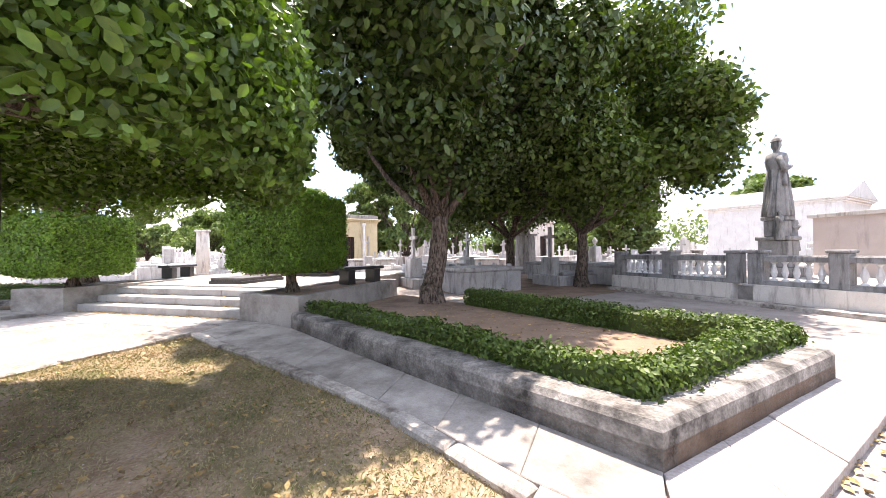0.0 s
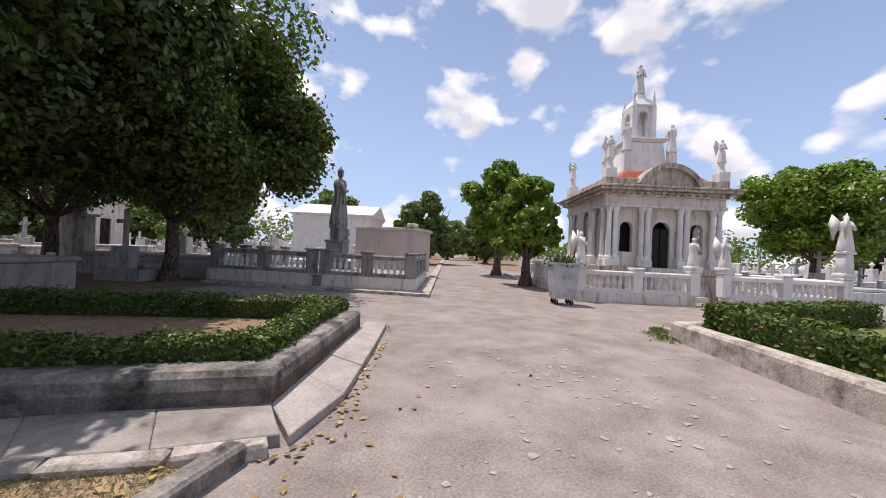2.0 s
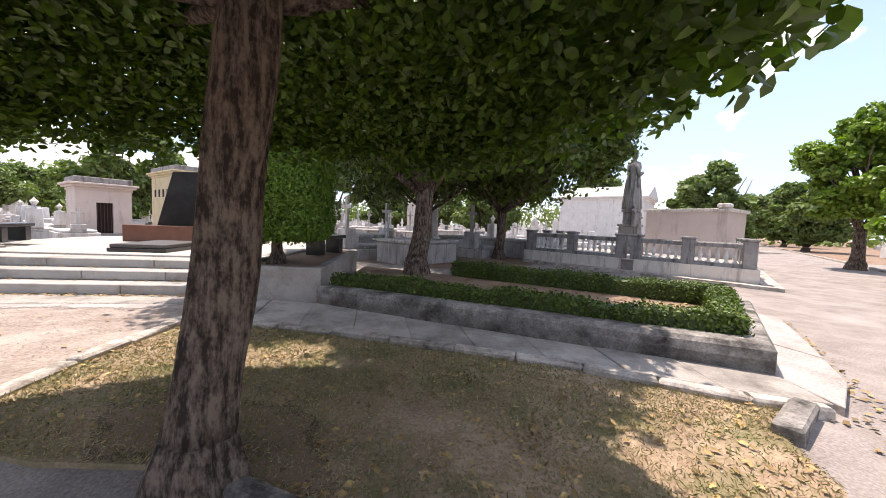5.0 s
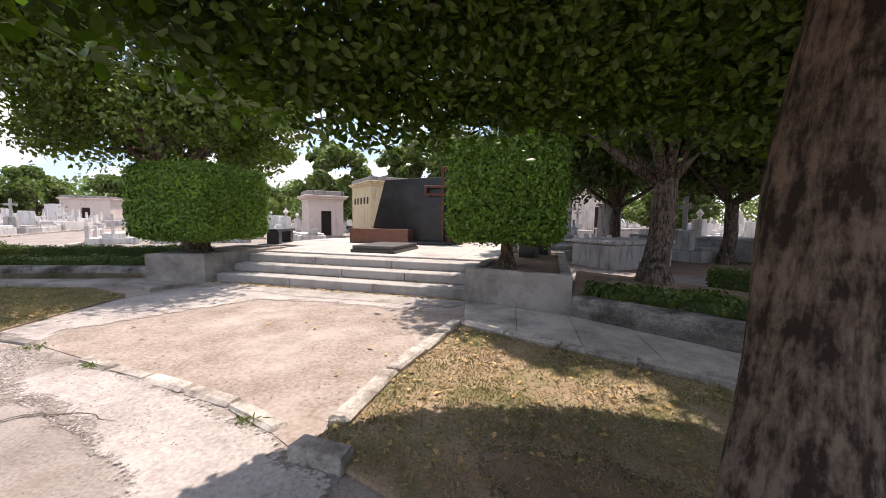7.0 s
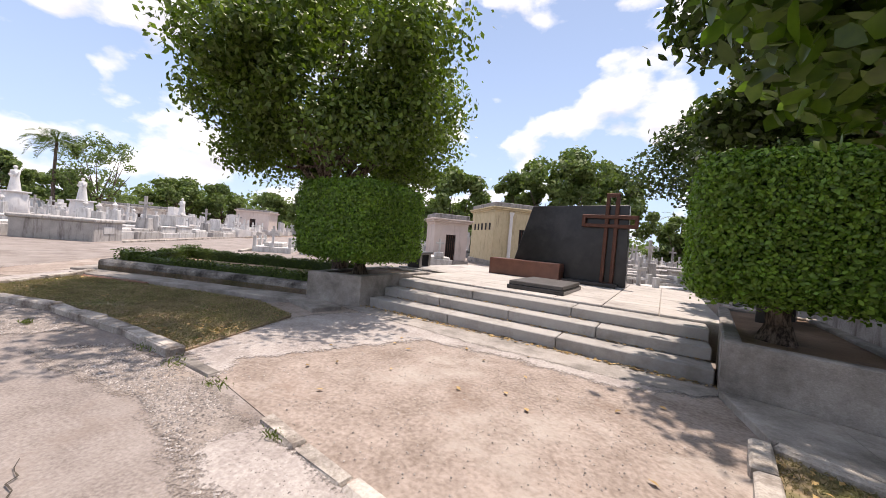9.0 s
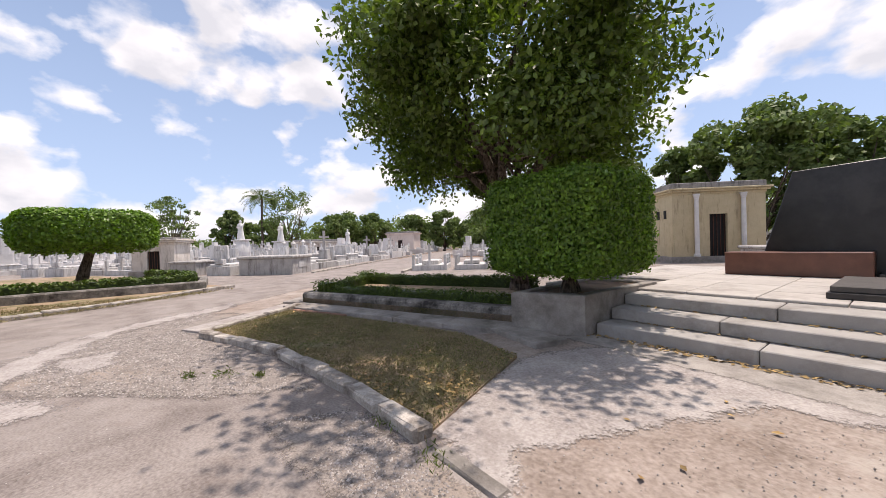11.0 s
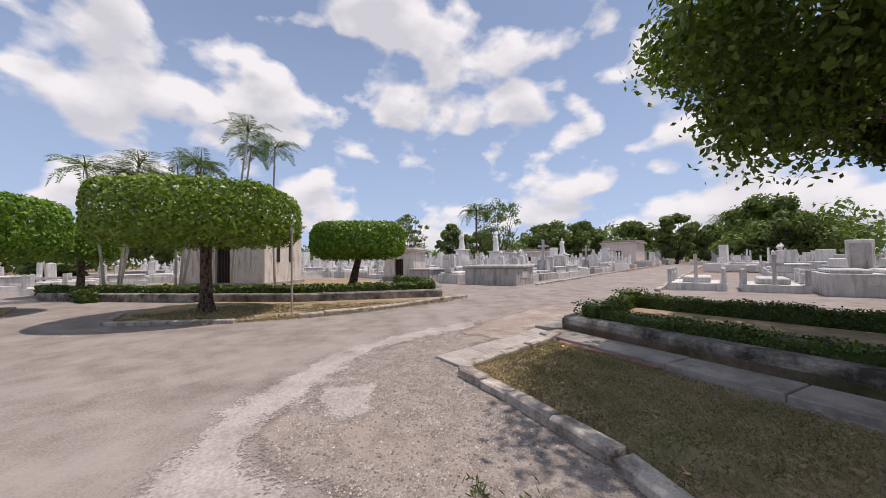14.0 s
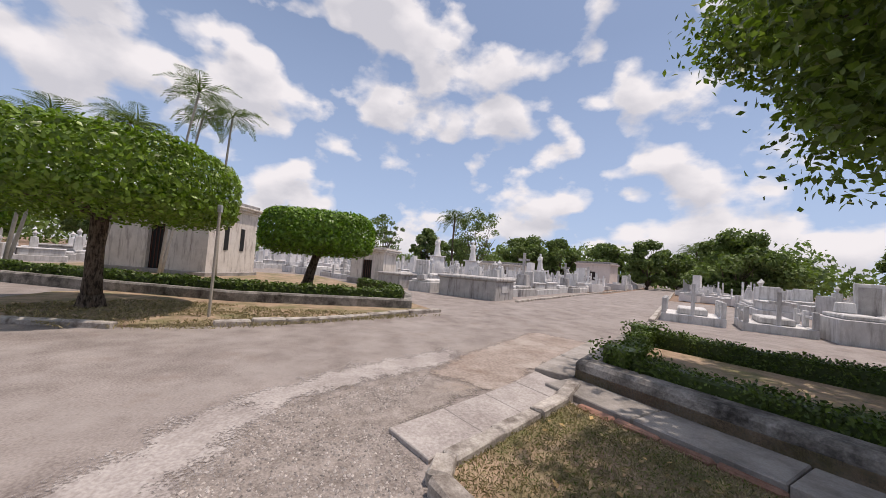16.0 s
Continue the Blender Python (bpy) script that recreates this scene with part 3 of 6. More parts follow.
bm = bmesh.new(); ubox(bm, 2.5, 5.65, 0.6, 1.5, 0.5, 0.10, 0.01); part("footing", bm, BLACK, mon)

gs = thing("grave_slab", "dark flat granite grave slab on the landing", "grave slab")
bm = bmesh.new(); ubox(bm, 2.97, 2.85, 0.6, 1.25, 1.8, 0.09, 0.01); part("base", bm, BLACK, gs)
bm = bmesh.new(); ubox(bm, 2.97, 2.85, 0.692, 1.18, 1.73, 0.09, 0.012); part("lid", bm, mat("dark_dull_granite", (0.06, 0.055, 0.053), (0.11, 0.10, 0.095), 4, 0.55, 0.1, 150), gs, "dull dark granite lid")


def bench(u, v, turn):
    p = uv(u, v)
    t = thing("bench", "black stone bench with two block feet on the landing", "bench", pose(p[0], p[1], 0.61, 0, 0, UANG + turn), "stone benches on the landing")
    bm = bmesh.new(); box(bm, 0, 0, 0.40, 1.55, 0.46, 0.09, 0, 0.015); part("seat", bm, BLACK, t)
    for x in (-0.5, 0.5):
        bm = bmesh.new(); box(bm, x, 0, 0, 0.26, 0.40, 0.398, 0, 0.012); part("leg", bm, BLACK, t)


bench(-1.1, 2.85, 72)
bench(7.6, 4.1, 108)

# ---- plants of the beds ----
topiary("clipped_tree", "tall box-clipped green tree on a concrete plinth", -3.5, 9.85, 0.64, (0.95, 0.95, 0.83), 1.34, 0.12, UANG, 62000, 0.038, 3, 0.22)
topiary("clipped_tree", "wide box-clipped green tree on a concrete plinth", -10.6, 10.6, 0.64, (1.06, 1.0, 0.80), 1.16, 0.12, UANG, 54000, 0.040, 4, 0.25)
hedge("hedge", "low clipped green hedge round the planting bed", [(-2.15, 8.62), (2.3, 5.22), (4.55, 6.98), (0.7, 10.7)], 0.36, 0.2, 0.38, per=2500, size=0.033)
hedge("hedge", "low clipped green hedge round the planting bed", [(-11.7, 10.4), (-16.75, 9.08), (-18.75, 11.6), (-13.2, 13.7)], 0.30, 0.16, 0.34, per=2300, size=0.032, seed=6)
for hx, hy in ((-16.75, 9.1), (-18.75, 11.6)):
    hedge("hedge", "small clipped hedge knob at the bed corner", [(hx - 0.2, hy), (hx + 0.2, hy)], 0.42, 0.16, 0.46, per=1300, size=0.036, seed=16)

tree("tree", "dense dark broad-leaved tree in the planting bed", -0.38, 11.0, 9.4, 4.9, 2.2, 0.24, 110000, 0.11, 11, LEAF_DARK, z=0.18, lumps=80, lean=(0.2, 0.25), fine=True)
tree("tree", "dense dark broad-leaved tree by the balustrade", 4.76, 17.3, 10.4, 7.0, 2.3, 0.22, 115000, 0.13, 12, LEAF_MID, lumps=110)
tree("tree", "dense dark broad-leaved tree among the graves", 2.1, 21.2, 9.8, 6.8, 2.3, 0.22, 70000, 0.14, 13, LEAF_DARK, lumps=70)
tree("tree", "spreading dark broad-leaved tree behind the clipped tree", -13.2, 13.2, 8.4, 5.5, 2.6, 0.25, 90000, 0.085, 14, LEAF, lumps=105, lean=(0.1, -0.9))


def mushroom(x, y, z, half, mid, r, leaves, size, seed, label, lean=(0, 0), material=None, ruffle=0.035, hollow=0.0, shift=0.0):
    """A tree clipped to a flat-topped cushion, ragged below, on a bark-furrowed stem."""
    rng, rr = np.random.default_rng(seed), random.Random(seed)
    t = thing("clipped_tree", label, "topiary tree", pose(x, y, z))
    bm = bmesh.new()
    fork = Vector((lean[0], lean[1], mid - half[2] * 0.75 + hollow * 0.7))
    limb(bm, (0, 0, -0.1), (lean[0] * 0.1, lean[1] * 0.1, 0.35), r * 1.7, r * 1.08, 20, 0, rr, 5, 0.5)
    limb(bm, (lean[0] * 0.1, lean[1] * 0.1, 0.33), fork, r * 1.08, r * 0.92, 20, 0.05, rr, 14, 0.28)
    for i in range(9):
        a = i * math.tau / 9
        limb(bm, fork - Vector((0, 0, 0.12)), fork + Vector((math.cos(a) * half[0] * 0.7 + shift, math.sin(a) * half[1] * 0.7, (half[2] - hollow * 0.4) * rr.uniform(0.3, 1.0))), r * 0.45, 0.02, 8, 0.12, rr)
    smooth(part("trunk", bm, BARK, t))
    q, o = clipped_form(rng, leaves, *half, corner=half[2] * 0.75, ruffle=ruffle)
    hx, hy = half[0], half[1]
    sx, sy = q[:, 0] / hx, q[:, 1] / hy                    # square plan drawn in to a round one
    q[:, 0], q[:, 1] = hx * sx * np.sqrt(np.clip(1 - sy * sy / 2.3, 0, 1)), hy * sy * np.sqrt(np.clip(1 - sx * sx / 2.3, 0, 1))
    k = rng.uniform(0, 1, len(q)) < 0.35
    q[k] *= rng.uniform(0.55, 1.0, (k.sum(), 1))
    low = (o[:, 2] < -0.5)
    q[low, 2] += rng.uniform(-0.1 if ruffle > 0.05 else 0.0, 0.5, low.sum())
    if hollow:                                             # bare under the middle, with a hanging skirt
        under = -half[2] + hollow * np.clip(1 - (q[:, 0] ** 2 + q[:, 1] ** 2) / (0.86 * hx) ** 2, 0, 1) ** 0.6
        k = q[:, 2] < under
        q[k, 2] = under[k] + rng.uniform(0, 0.22, k.sum())
    q += np.array([fork.x + shift, fork.y, mid])
    leaf_mesh("crown", q, o, size, material or LEAF_CLIP, t, rng, tilt=0.8 if ruffle > 0.05 else 0.55, fine=ruffle > 0.05)
    return t


mushroom(-2.90, 4.22, 0.0, (2.62, 2.36, 0.86), 2.86, 0.165, 120000, 0.050, 5, "flat-clipped shade tree with a furrowed leaning trunk", (0.27, 0.05), LEAF_SHADE, ruffle=0.07, hollow=0.85, shift=-0.32)
mushroom(-22.35, 0.2, 0.0, (2.55, 2.55, 0.83), 2.78, 0.15, 26000, 0.075, 6, "flat-topped clipped green tree at the road's edge", material=LEAF_BRIGHT)
mushroom(-27.5, 4.2, 0.16, (2.1, 2.1, 0.80), 2.2, 0.16, 20000, 0.085, 7, "flat-topped clipped dark green tree inside the hedge", (0.1, 0.3), LEAF_CLIP)
mushroom(-23.9, -7.1, 0.0, (2.4, 2.4, 1.0), 2.62, 0.15, 20000, 0.085, 8, "flat-topped clipped green tree at the road's edge")
mushroom(-32.0, -9.2, 0.0, (1.6, 1.6, 0.8), 2.5, 0.15, 9000, 0.10, 9, "small clipped green tree")

# ---- west island ----
bm = bmesh.new(); slab(bm, [(-23.9, 8.5), (-21.5, 4.9), (-20.75, 3.0), (-20.4, 1.4), (-21.0, -1.4), (-22.8, -2.1), (-25.0, -2.0), (-26.9, 0.0), (-26.8, 5.0), (-26.2, 8.0)], -0.1, 0.05)
tagged(part("lawn_soil", bm, LAWN), "dry lawn strip of the far bed", "lawn", kind="structure")
bm = bmesh.new(); slab(bm, [(-22.9, -5.2), (-22.4, -8.4), (-24.8, -10.6), (-26.5, -7.5)], -0.1, 0.05)
tagged(part("lawn_soil", bm, LAWN), "dry lawn strip of the far bed", "lawn", kind="structure")
bm = bmesh.new(); slab(bm, [(-27.0, 7.9), (-24.5, 7.4), (-24.6, 2.5), (-26.2, -1.6), (-28.2, -6.0), (-29.6, -9.0), (-40, -9), (-40, 4), (-31, 7.0)], -0.1, 0.16)
tagged(part("bed_soil", bm, LAWN), "grass bed round the mausoleum", "soil", kind="structure")
wall_run("wall_bed_far", "low pale weathered stone bed wall", [(-31, 7.4), (-27.0, 8.3), (-24.2, 7.7), (-24.3, 2.5), (-25.9, -1.6), (-27.9, -6.0), (-29.3, -9.0)][::-1], 0.3, 0.34, WALLSTONE)
hedge("hedge", "low clipped hedge round the far bed", [(-31, 6.6), (-27.0, 7.6), (-24.7, 7.2), (-24.9, 2.4), (-26.6, -1.8), (-28.5, -6.0), (-29.8, -9.0)], 0.45, 0.15, 0.45, per=500, size=0.07, seed=7)
hedge("hedge", "low clipped hedge before the palms", [(-27.6, -6.0), (-33.0, -11.5)], 0.45, 0.0, 0.5, per=400, size=0.08, seed=8)

# ---- east bed across the avenue ----
EB = [(9.0, 1.77), (6.16, -0.22), (7.05, -2.1), (10.5, -5.2), (14.5, -2.0)]
bm = bmesh.new(); slab(bm, EB, -0.1, 0.2)
tagged(part("bed_soil", bm, mat("green_lawn", (0.12, 0.15, 0.04), (0.22, 0.24, 0.08), 3, 0.95, 0.6, 90)), "green lawn in the planting bed", "soil", kind="structure")
wall_run("wall_bed_avenue", "low pale rounded stone bed wall", [EB[4], EB[0], EB[1], EB[2], EB[3]], -0.3, 0.36, KERB)
hedge("hedge", "clipped flowering hedge with small red blossoms", [(14.0, -1.5), (9.15, 1.3), (6.75, -0.35), (7.55, -2.0), (10.7, -4.6)], 0.5, 0.2, 0.55, per=900, size=0.05, seed=9, flowers=True)


# ---- stone carving helpers ----
def figure(bm, x, y, z, h, wings=False, rz=0.0):
    """A plain robed stone figure."""
    k = h / 1.7
    turned(bm, x, y, z, [(0.30 * k, 0), (0.32 * k, 0.05 * k), (0.27 * k, 0.4 * k), (0.21 * k, 0.85 * k), (0.20 * k, 1.0 * k), (0.25 * k, 1.25 * k), (0.22 * k, 1.38 * k), (0.07 * k, 1.44 * k), (0.07 * k, 1.48 * k), (0.115 * k, 1.56 * k), (0.11 * k, 1.64 * k), (0.04 * k, 1.70 * k)], 9)
    m = pose(x, y, z, 0, 0, rz)
    for s in (-1, 1):
        p, q, e = m @ Vector((s * 0.22 * k, 0, 1.3 * k)), m @ Vector((s * 0.30 * k, -0.1 * k, 1.0 * k)), m @ Vector((s * 0.06 * k, -0.28 * k, 1.1 * k))
        limb(bm, p, q, 0.075 * k, 0.06 * k, 6, 0, None, 2)
        limb(bm, q, e, 0.06 * k, 0.045 * k, 6, 0, None, 2)
        if wings:
            w = [m @ Vector(c) * 1.0 for c in ((s * 0.05 * k, 0.16 * k, 1.35 * k), (s * 0.30 * k, 0.30 * k, 1.75 * k), (s * 0.42 * k, 0.32 * k, 1.3 * k), (s * 0.26 * k, 0.28 * k, 0.55 * k))]
            o = m.to_3x3() @ Vector((0, 0.07 * k, 0))
            f, g = [bm.verts.new(c) for c in w], [bm.verts.new(c + o) for c in w]
            bm.faces.new(f); bm.faces.new(g[::-1])
            for i in range(4):
                bm.faces.new((f[i], g[i], g[(i + 1) % 4], f[(i + 1) % 4]))


def stone_cross(bm, x, y, z, h, w, rz=0.0):
    box(bm, x, y, z, w * 0.22, w * 0.16, h, rz, 0.01)
    box(bm, x, y, z + h * 0.62, w, w * 0.158, w * 0.2, rz, 0.01)


def mould(bm, x, y, z, sx, sy, tiers, rz=0.0):
    """Stacked plates: (overhang, height) from below."""
    for over, h in tiers:
        box(bm, x, y, z, sx + 2 * over, sy + 2 * over, h, rz, min(0.02, h * 0.2))
        z += h
    return z


BALUSTER = bmesh.new()
turned(BALUSTER, 0, 0, 0, [(0.075, 0), (0.075, 0.04), (0.035, 0.08), (0.075, 0.22), (0.06, 0.30), (0.03, 0.42), (0.045, 0.46), (0.07, 0.48), (0.07, 0.52)], 8)
BALUSTER_ME = bpy.data.meshes.new("baluster"); BALUSTER.to_mesh(BALUSTER_ME); BALUSTER.free(); BALUSTER_ME.materials.append(MARBLE)


def balustrade(label, pts, plinth, material, posts=1.9, gap=0.23, z=0.0):
    """A stone balustrade: plinth, rail, square posts, turned balusters."""
    t = thing("balustrade", label, "balustrade")
    bm = bmesh.new(); ribbon(bm, pts, -0.25, 0.25, z - 0.05, z + plinth); part("plinth", bm, LIMESTONE, t)
    bm = bmesh.new(); ribbon(bm, pts, -0.14, 0.14, z + plinth, z + plinth + 0.12); part("bottom_rail", bm, material, t)
    bm = bmesh.new(); ribbon(bm, pts, -0.16, 0.16, z + plinth + 0.62, z + plinth + 0.78, round_top=0.04); part("top_rail", bm, material, t)
    for a, b in zip(pts, pts[1:]):
        a, b = Vector(a), Vector(b)
        L, ang = (b - a).length, math.degrees(math.atan2(b.y - a.y, b.x - a.x))
        n = max(1, round(L / posts))
        for i in range(n + 1):
            p = a.lerp(b, i / n)
            bm = bmesh.new(); box(bm, p.x, p.y, z + plinth, 0.34, 0.34, 0.84, ang, 0.015); box(bm, p.x, p.y, z + plinth + 0.84, 0.42, 0.42, 0.08, ang, 0.02); part("post", bm, material, t)
        m = round(L / gap)
        for i in range(m):
            p = a.lerp(b, (i + 0.5) / m)
            if min((p - a.lerp(b, j / n)).length for j in range(n + 1)) < 0.24:
                continue
            o = new("baluster", BALUSTER_ME); o.parent = t; o.location = (p.x, p.y, z + plinth + 0.11)
    return t


def arch_bay(bm, m, w, h, ow, oh, thick):
    """A wall piece, w by h, with a round-headed opening ow wide and oh high that stands on its foot."""
    r = ow / 2
    pts = [(-w / 2, 0), (-w / 2, h), (w / 2, h), (w / 2, 0), (r, 0)] + [(r * math.cos(i * math.pi / 10), oh - r + r * math.sin(i * math.pi / 10)) for i in range(11)] + [(-r, 0)]
    f, g = [bm.verts.new(m @ Vector((x, 0, z))) for x, z in pts], [bm.verts.new(m @ Vector((x, thick, z))) for x, z in pts]
    bm.faces.new(f); bm.faces.new(g[::-1])
    for i in range(len(pts)):
        j = (i + 1) % len(pts)
        bm.faces.new((f[i], g[i], g[j], f[j]))


def column(bm, x, y, z, h, r):
    turned(bm, x, y, z, [(r * 1.45, 0), (r * 1.45, 0.1), (r * 1.15, 0.16), (r, 0.24), (r * 0.97, h * 0.5), (r * 0.86, h - 0.34), (r * 1.0, h - 0.30), (r * 0.95, h - 0.26), (r * 1.35, h - 0.08), (r * 1.45, h - 0.07), (r * 1.45, h)], 12)


# ---- chapel beside the avenue ----
def chapel(x, y, ang):
    t = thing("chapel", "ornate white stone chapel with columns and a tall spire", "chapel", pose(x, y, 0, 0, 0, ang) @ Matrix.Diagonal((0.80, 0.80, 0.88, 1)))
    W, D, Z0 = 6.6, 6.2, 1.45
    bm = bmesh.new()
    mould(bm, W / 2, D / 2, 0, W + 0.5, D + 0.5, [(0.12, 0.3), (0.0, 0.85), (0.08, 0.30)])
    part("podium", bm, DAMP, t)
    for name, n, span, at in (("wall", 3, W, lambda s: pose(s, 0.35, Z0)), ("wall", 3, D, lambda s: pose(0.35, D - s, Z0, 0, 0, -90)), ("wall", 3, D, lambda s: pose(W - 0.35, s, Z0, 0, 0, 90)), ("wall", 3, W, lambda s: pose(W - s, D - 0.35, Z0, 0, 0, 180))):
        bm = bmesh.new()
        b = (span - 0.7) / n
        for i in range(n):
            mid = i == 1
            arch_bay(bm, at(0.35 + b * (i + 0.5)) @ pose(0, 0, 0 if mid else 0.75), b, 3.0 if mid else 2.25, 1.0 if mid else 0.72, 2.35 if mid else 1.55, 0.3)
            if not mid:
                q = bmesh.ops.create_cube(bm, size=1, matrix=at(0.35 + b * (i + 0.5)) @ Matrix.Translation((0, 0.15, 0.375)) @ Matrix.Diagonal((b, 0.3, 0.75, 1)))
        part(name, bm, LIMESTONE, t)
    bm = bmesh.new(); box(bm, W / 2, D / 2, Z0, W - 2.2, D - 2.2, 3.0); part("inner_core", bm, DARK, t, "dark interior")
    bm = bmesh.new()
    for sx in (-0.26, 0.26):
        box(bm, W / 2 + sx, 0.52, Z0, 0.46, 0.06, 2.0)
    part("door", bm, DARK, t, "dark metal double door")
    for fx in (0.25, 0.62, 2.05, 2.40, 4.20, 4.55, 5.98, 6.35):
        bm = bmesh.new(); box(bm, fx, 0.14, Z0, 0.42, 0.42, 0.35, 0, 0.02); column(bm, fx, 0.14, Z0 + 0.35, 2.65, 0.15); part("column", bm, MARBLE, t)
    for fy in (0.62, 2.0, 2.35, 3.85, 4.2, 5.6, 5.95):
        bm = bmesh.new(); box(bm, 0.14, fy, Z0, 0.42, 0.42, 0.35, 0, 0.02); column(bm, 0.14, fy, Z0 + 0.35, 2.65, 0.15); part("column", bm, MARBLE, t)
    bm = bmesh.new(); z = mould(bm, W / 2, D / 2, Z0 + 3.0, W, D, [(0.06, 0.18), (0.0, 0.38), (0.12, 0.12)]); part("entablature", bm, LIMESTONE, t)
    bm = bmesh.new(); z = mould(bm, W / 2, D / 2, z, W, D, [(0.30, 0.12), (0.52, 0.14), (0.62, 0.10)]); part("cornice", bm, DAMP, t, "broad cornice stained dark with damp")
    for i in range(17):
        bm = bmesh.new(); box(bm, 0.1 + i * (W - 0.2) / 16, -0.28, z - 0.44, 0.14, 0.3, 0.12, 0, 0.01); part("bracket", bm, DAMP, t)
    for i in range(15):
        bm = bmesh.new(); box(bm, -0.28, 0.3 + i * (D - 0.4) / 14, z - 0.44, 0.3, 0.14, 0.12, 0, 0.01); part("bracket", bm, DAMP, t)
    bm = bmesh.new(); box(bm, W / 2, D / 2, z, W + 0.2, D + 0.2, 0.42, 0, 0.03); part("parapet", bm, DAMP, t)
    # segmental gable
    R, n = 2.0, 16
    for rr, y0, y1, dz in ((R, -0.45, 0.5, 0.0),):
        arc = [(W / 2 + rr * math.cos(math.pi * (0.16 + 0.68 * i / n)), rr * math.sin(math.pi * (0.16 + 0.68 * i / n)) - rr * 0.42) for i in range(n + 1)]
        inn = [(W / 2 + (rr - 0.25) * math.cos(math.pi * (0.16 + 0.68 * i / n)), (rr - 0.25) * math.sin(math.pi * (0.16 + 0.68 * i / n)) - rr * 0.42) for i in range(n + 1)]
        for i in range(n):
            bm = bmesh.new()
            q = [bm.verts.new((px, yy, z + pz)) for yy in (y0, y1) for px, pz in (arc[i], arc[i + 1], inn[i + 1], inn[i])]
            for f in ((0, 1, 2, 3), (7, 6, 5, 4), (0, 4, 5, 1), (3, 2, 6, 7)):
                bm.faces.new([q[k] for k in f])
            bmesh.ops.recalc_face_normals(bm, faces=bm.faces)
            part("arch_stone", bm, DAMP, t)
    bm = bmesh.new(); slab_pts = [bm.verts.new((px, -0.2, z + pz)) for px, pz in inn]; bm.faces.new(slab_pts); back = [bm.verts.new((px, 0.3, z + pz)) for px, pz in inn]; bm.faces.new(back[::-1]); part("tympanum", bm, DAMP, t)
    bm = bmesh.new()
    box(bm, W / 2, 1.6, z + 0.42, 5.4, 2.6, 0.55, 0, 0.1, 0.72)
    part("roof", bm, TERRA, t, "red painted roof plate")
    bm = bmesh.new(); zt = mould(bm, W / 2, D / 2 + 0.2, z + 0.42, 3.2, 3.2, [(0.5, 0.25), (0.2, 0.3), (0.0, 0.25)]); part("tower_base", bm, MARBLE, t)
    bm = bmesh.new(); box(bm, W / 2, D / 2 + 0.2, zt, 2.5, 2.5, 1.75, 0, 0.04, 0.84); zt += 1.75; zt = mould(bm, W / 2, D / 2 + 0.2, zt, 2.1, 2.1, [(0.1, 0.1), (0.2, 0.12)]); part("tower_pedestal", bm, MARBLE, t)
    for sx in (-0.62, 0.62):
        for sy in (-0.62, 0.62):
            bm = bmesh.new(); box(bm, W / 2 + sx, D / 2 + 0.2 + sy, zt, 0.3, 0.3, 1.9, 0, 0.03, 0.8); turned(bm, W / 2 + sx, D / 2 + 0.2 + sy, zt + 1.9, [(0.16, 0), (0.1, 0.3), (0.06, 0.6), (0.02, 1.0)], 6); part("pinnacle", bm, MARBLE, t)
    bm = bmesh.new(); arch_bay(bm, pose(W / 2, D / 2 - 0.4, zt), 1.0, 2.0, 0.62, 1.7, 0.12); arch_bay(bm, pose(W / 2 - 0.6, D / 2 + 0.2, zt, 0, 0, 90), 1.0, 2.0, 0.62, 1.7, 0.12); arch_bay(bm, pose(W / 2, D / 2 + 0.75, zt), 1.0, 2.0, 0.62, 1.7, 0.12); arch_bay(bm, pose(W / 2 + 0.72, D / 2 + 0.2, zt, 0, 0, 90), 1.0, 2.0, 0.62, 1.7, 0.12); part("aedicule", bm, MARBLE, t)
    bm = bmesh.new(); box(bm, W / 2, D / 2 + 0.2, zt + 2.0, 1.5, 1.5, 0.5, 0, 0.05, 0.55); box(bm, W / 2, D / 2 + 0.2, zt + 2.5, 0.6, 0.6, 0.35, 0, 0.03, 0.8); part("spire_cap", bm, MARBLE, t)
    bm = bmesh.new(); figure(bm, W / 2, D / 2 + 0.2, zt + 2.85, 1.8); part("statue", bm, MARBLE, t)
    bm = bmesh.new(); figure(bm, W / 2, D / 2 + 0.1, zt, 1.3); part("statue", bm, MARBLE, t)
    for sx, sy in ((-1.35, -1.2), (1.35, -1.2), (-1.35, 1.6), (1.35, 1.6)):
        bm = bmesh.new(); box(bm, W / 2 + sx, D / 2 + sy, z + 0.7, 0.5, 0.5, 1.6, 0, 0.03, 0.85); figure(bm, W / 2 + sx, D / 2 + sy, z + 2.3, 1.6, False, 180); part("statue", bm, MARBLE, t)
    for sx, sy in ((0.2, 0.2), (W - 0.2, 0.2), (0.2, D - 0.2), (W - 0.2, D - 0.2)):
        bm = bmesh.new(); box(bm, sx, sy, z + 0.42, 0.6, 0.6, 0.5, 0, 0.03); turned(bm, sx, sy, z + 0.92, [(0.2, 0), (0.14, 0.4), (0.22, 0.5)], 8); figure(bm, sx, sy, z + 1.42, 1.2, True); part("statue", bm, MARBLE, t)
    for i in range(6):
        bm = bmesh.new(); box(bm, W / 2, -0.4 - 0.32 * (5 - i) * 0.9, 0, 2.2, 0.32, 0.24 * (i + 1) - 0.01, 0, 0.01); part("entrance_step", bm, LIMESTONE, t)


chapel(17.32, 5.36, math.degrees(math.atan2(-0.8, 0.6)))
balustrade("white stone balustrade before the chapel", [(20.2, 10.15), (13.8, 5.35), (16.24, 2.09)], 0.36, MARBLE)
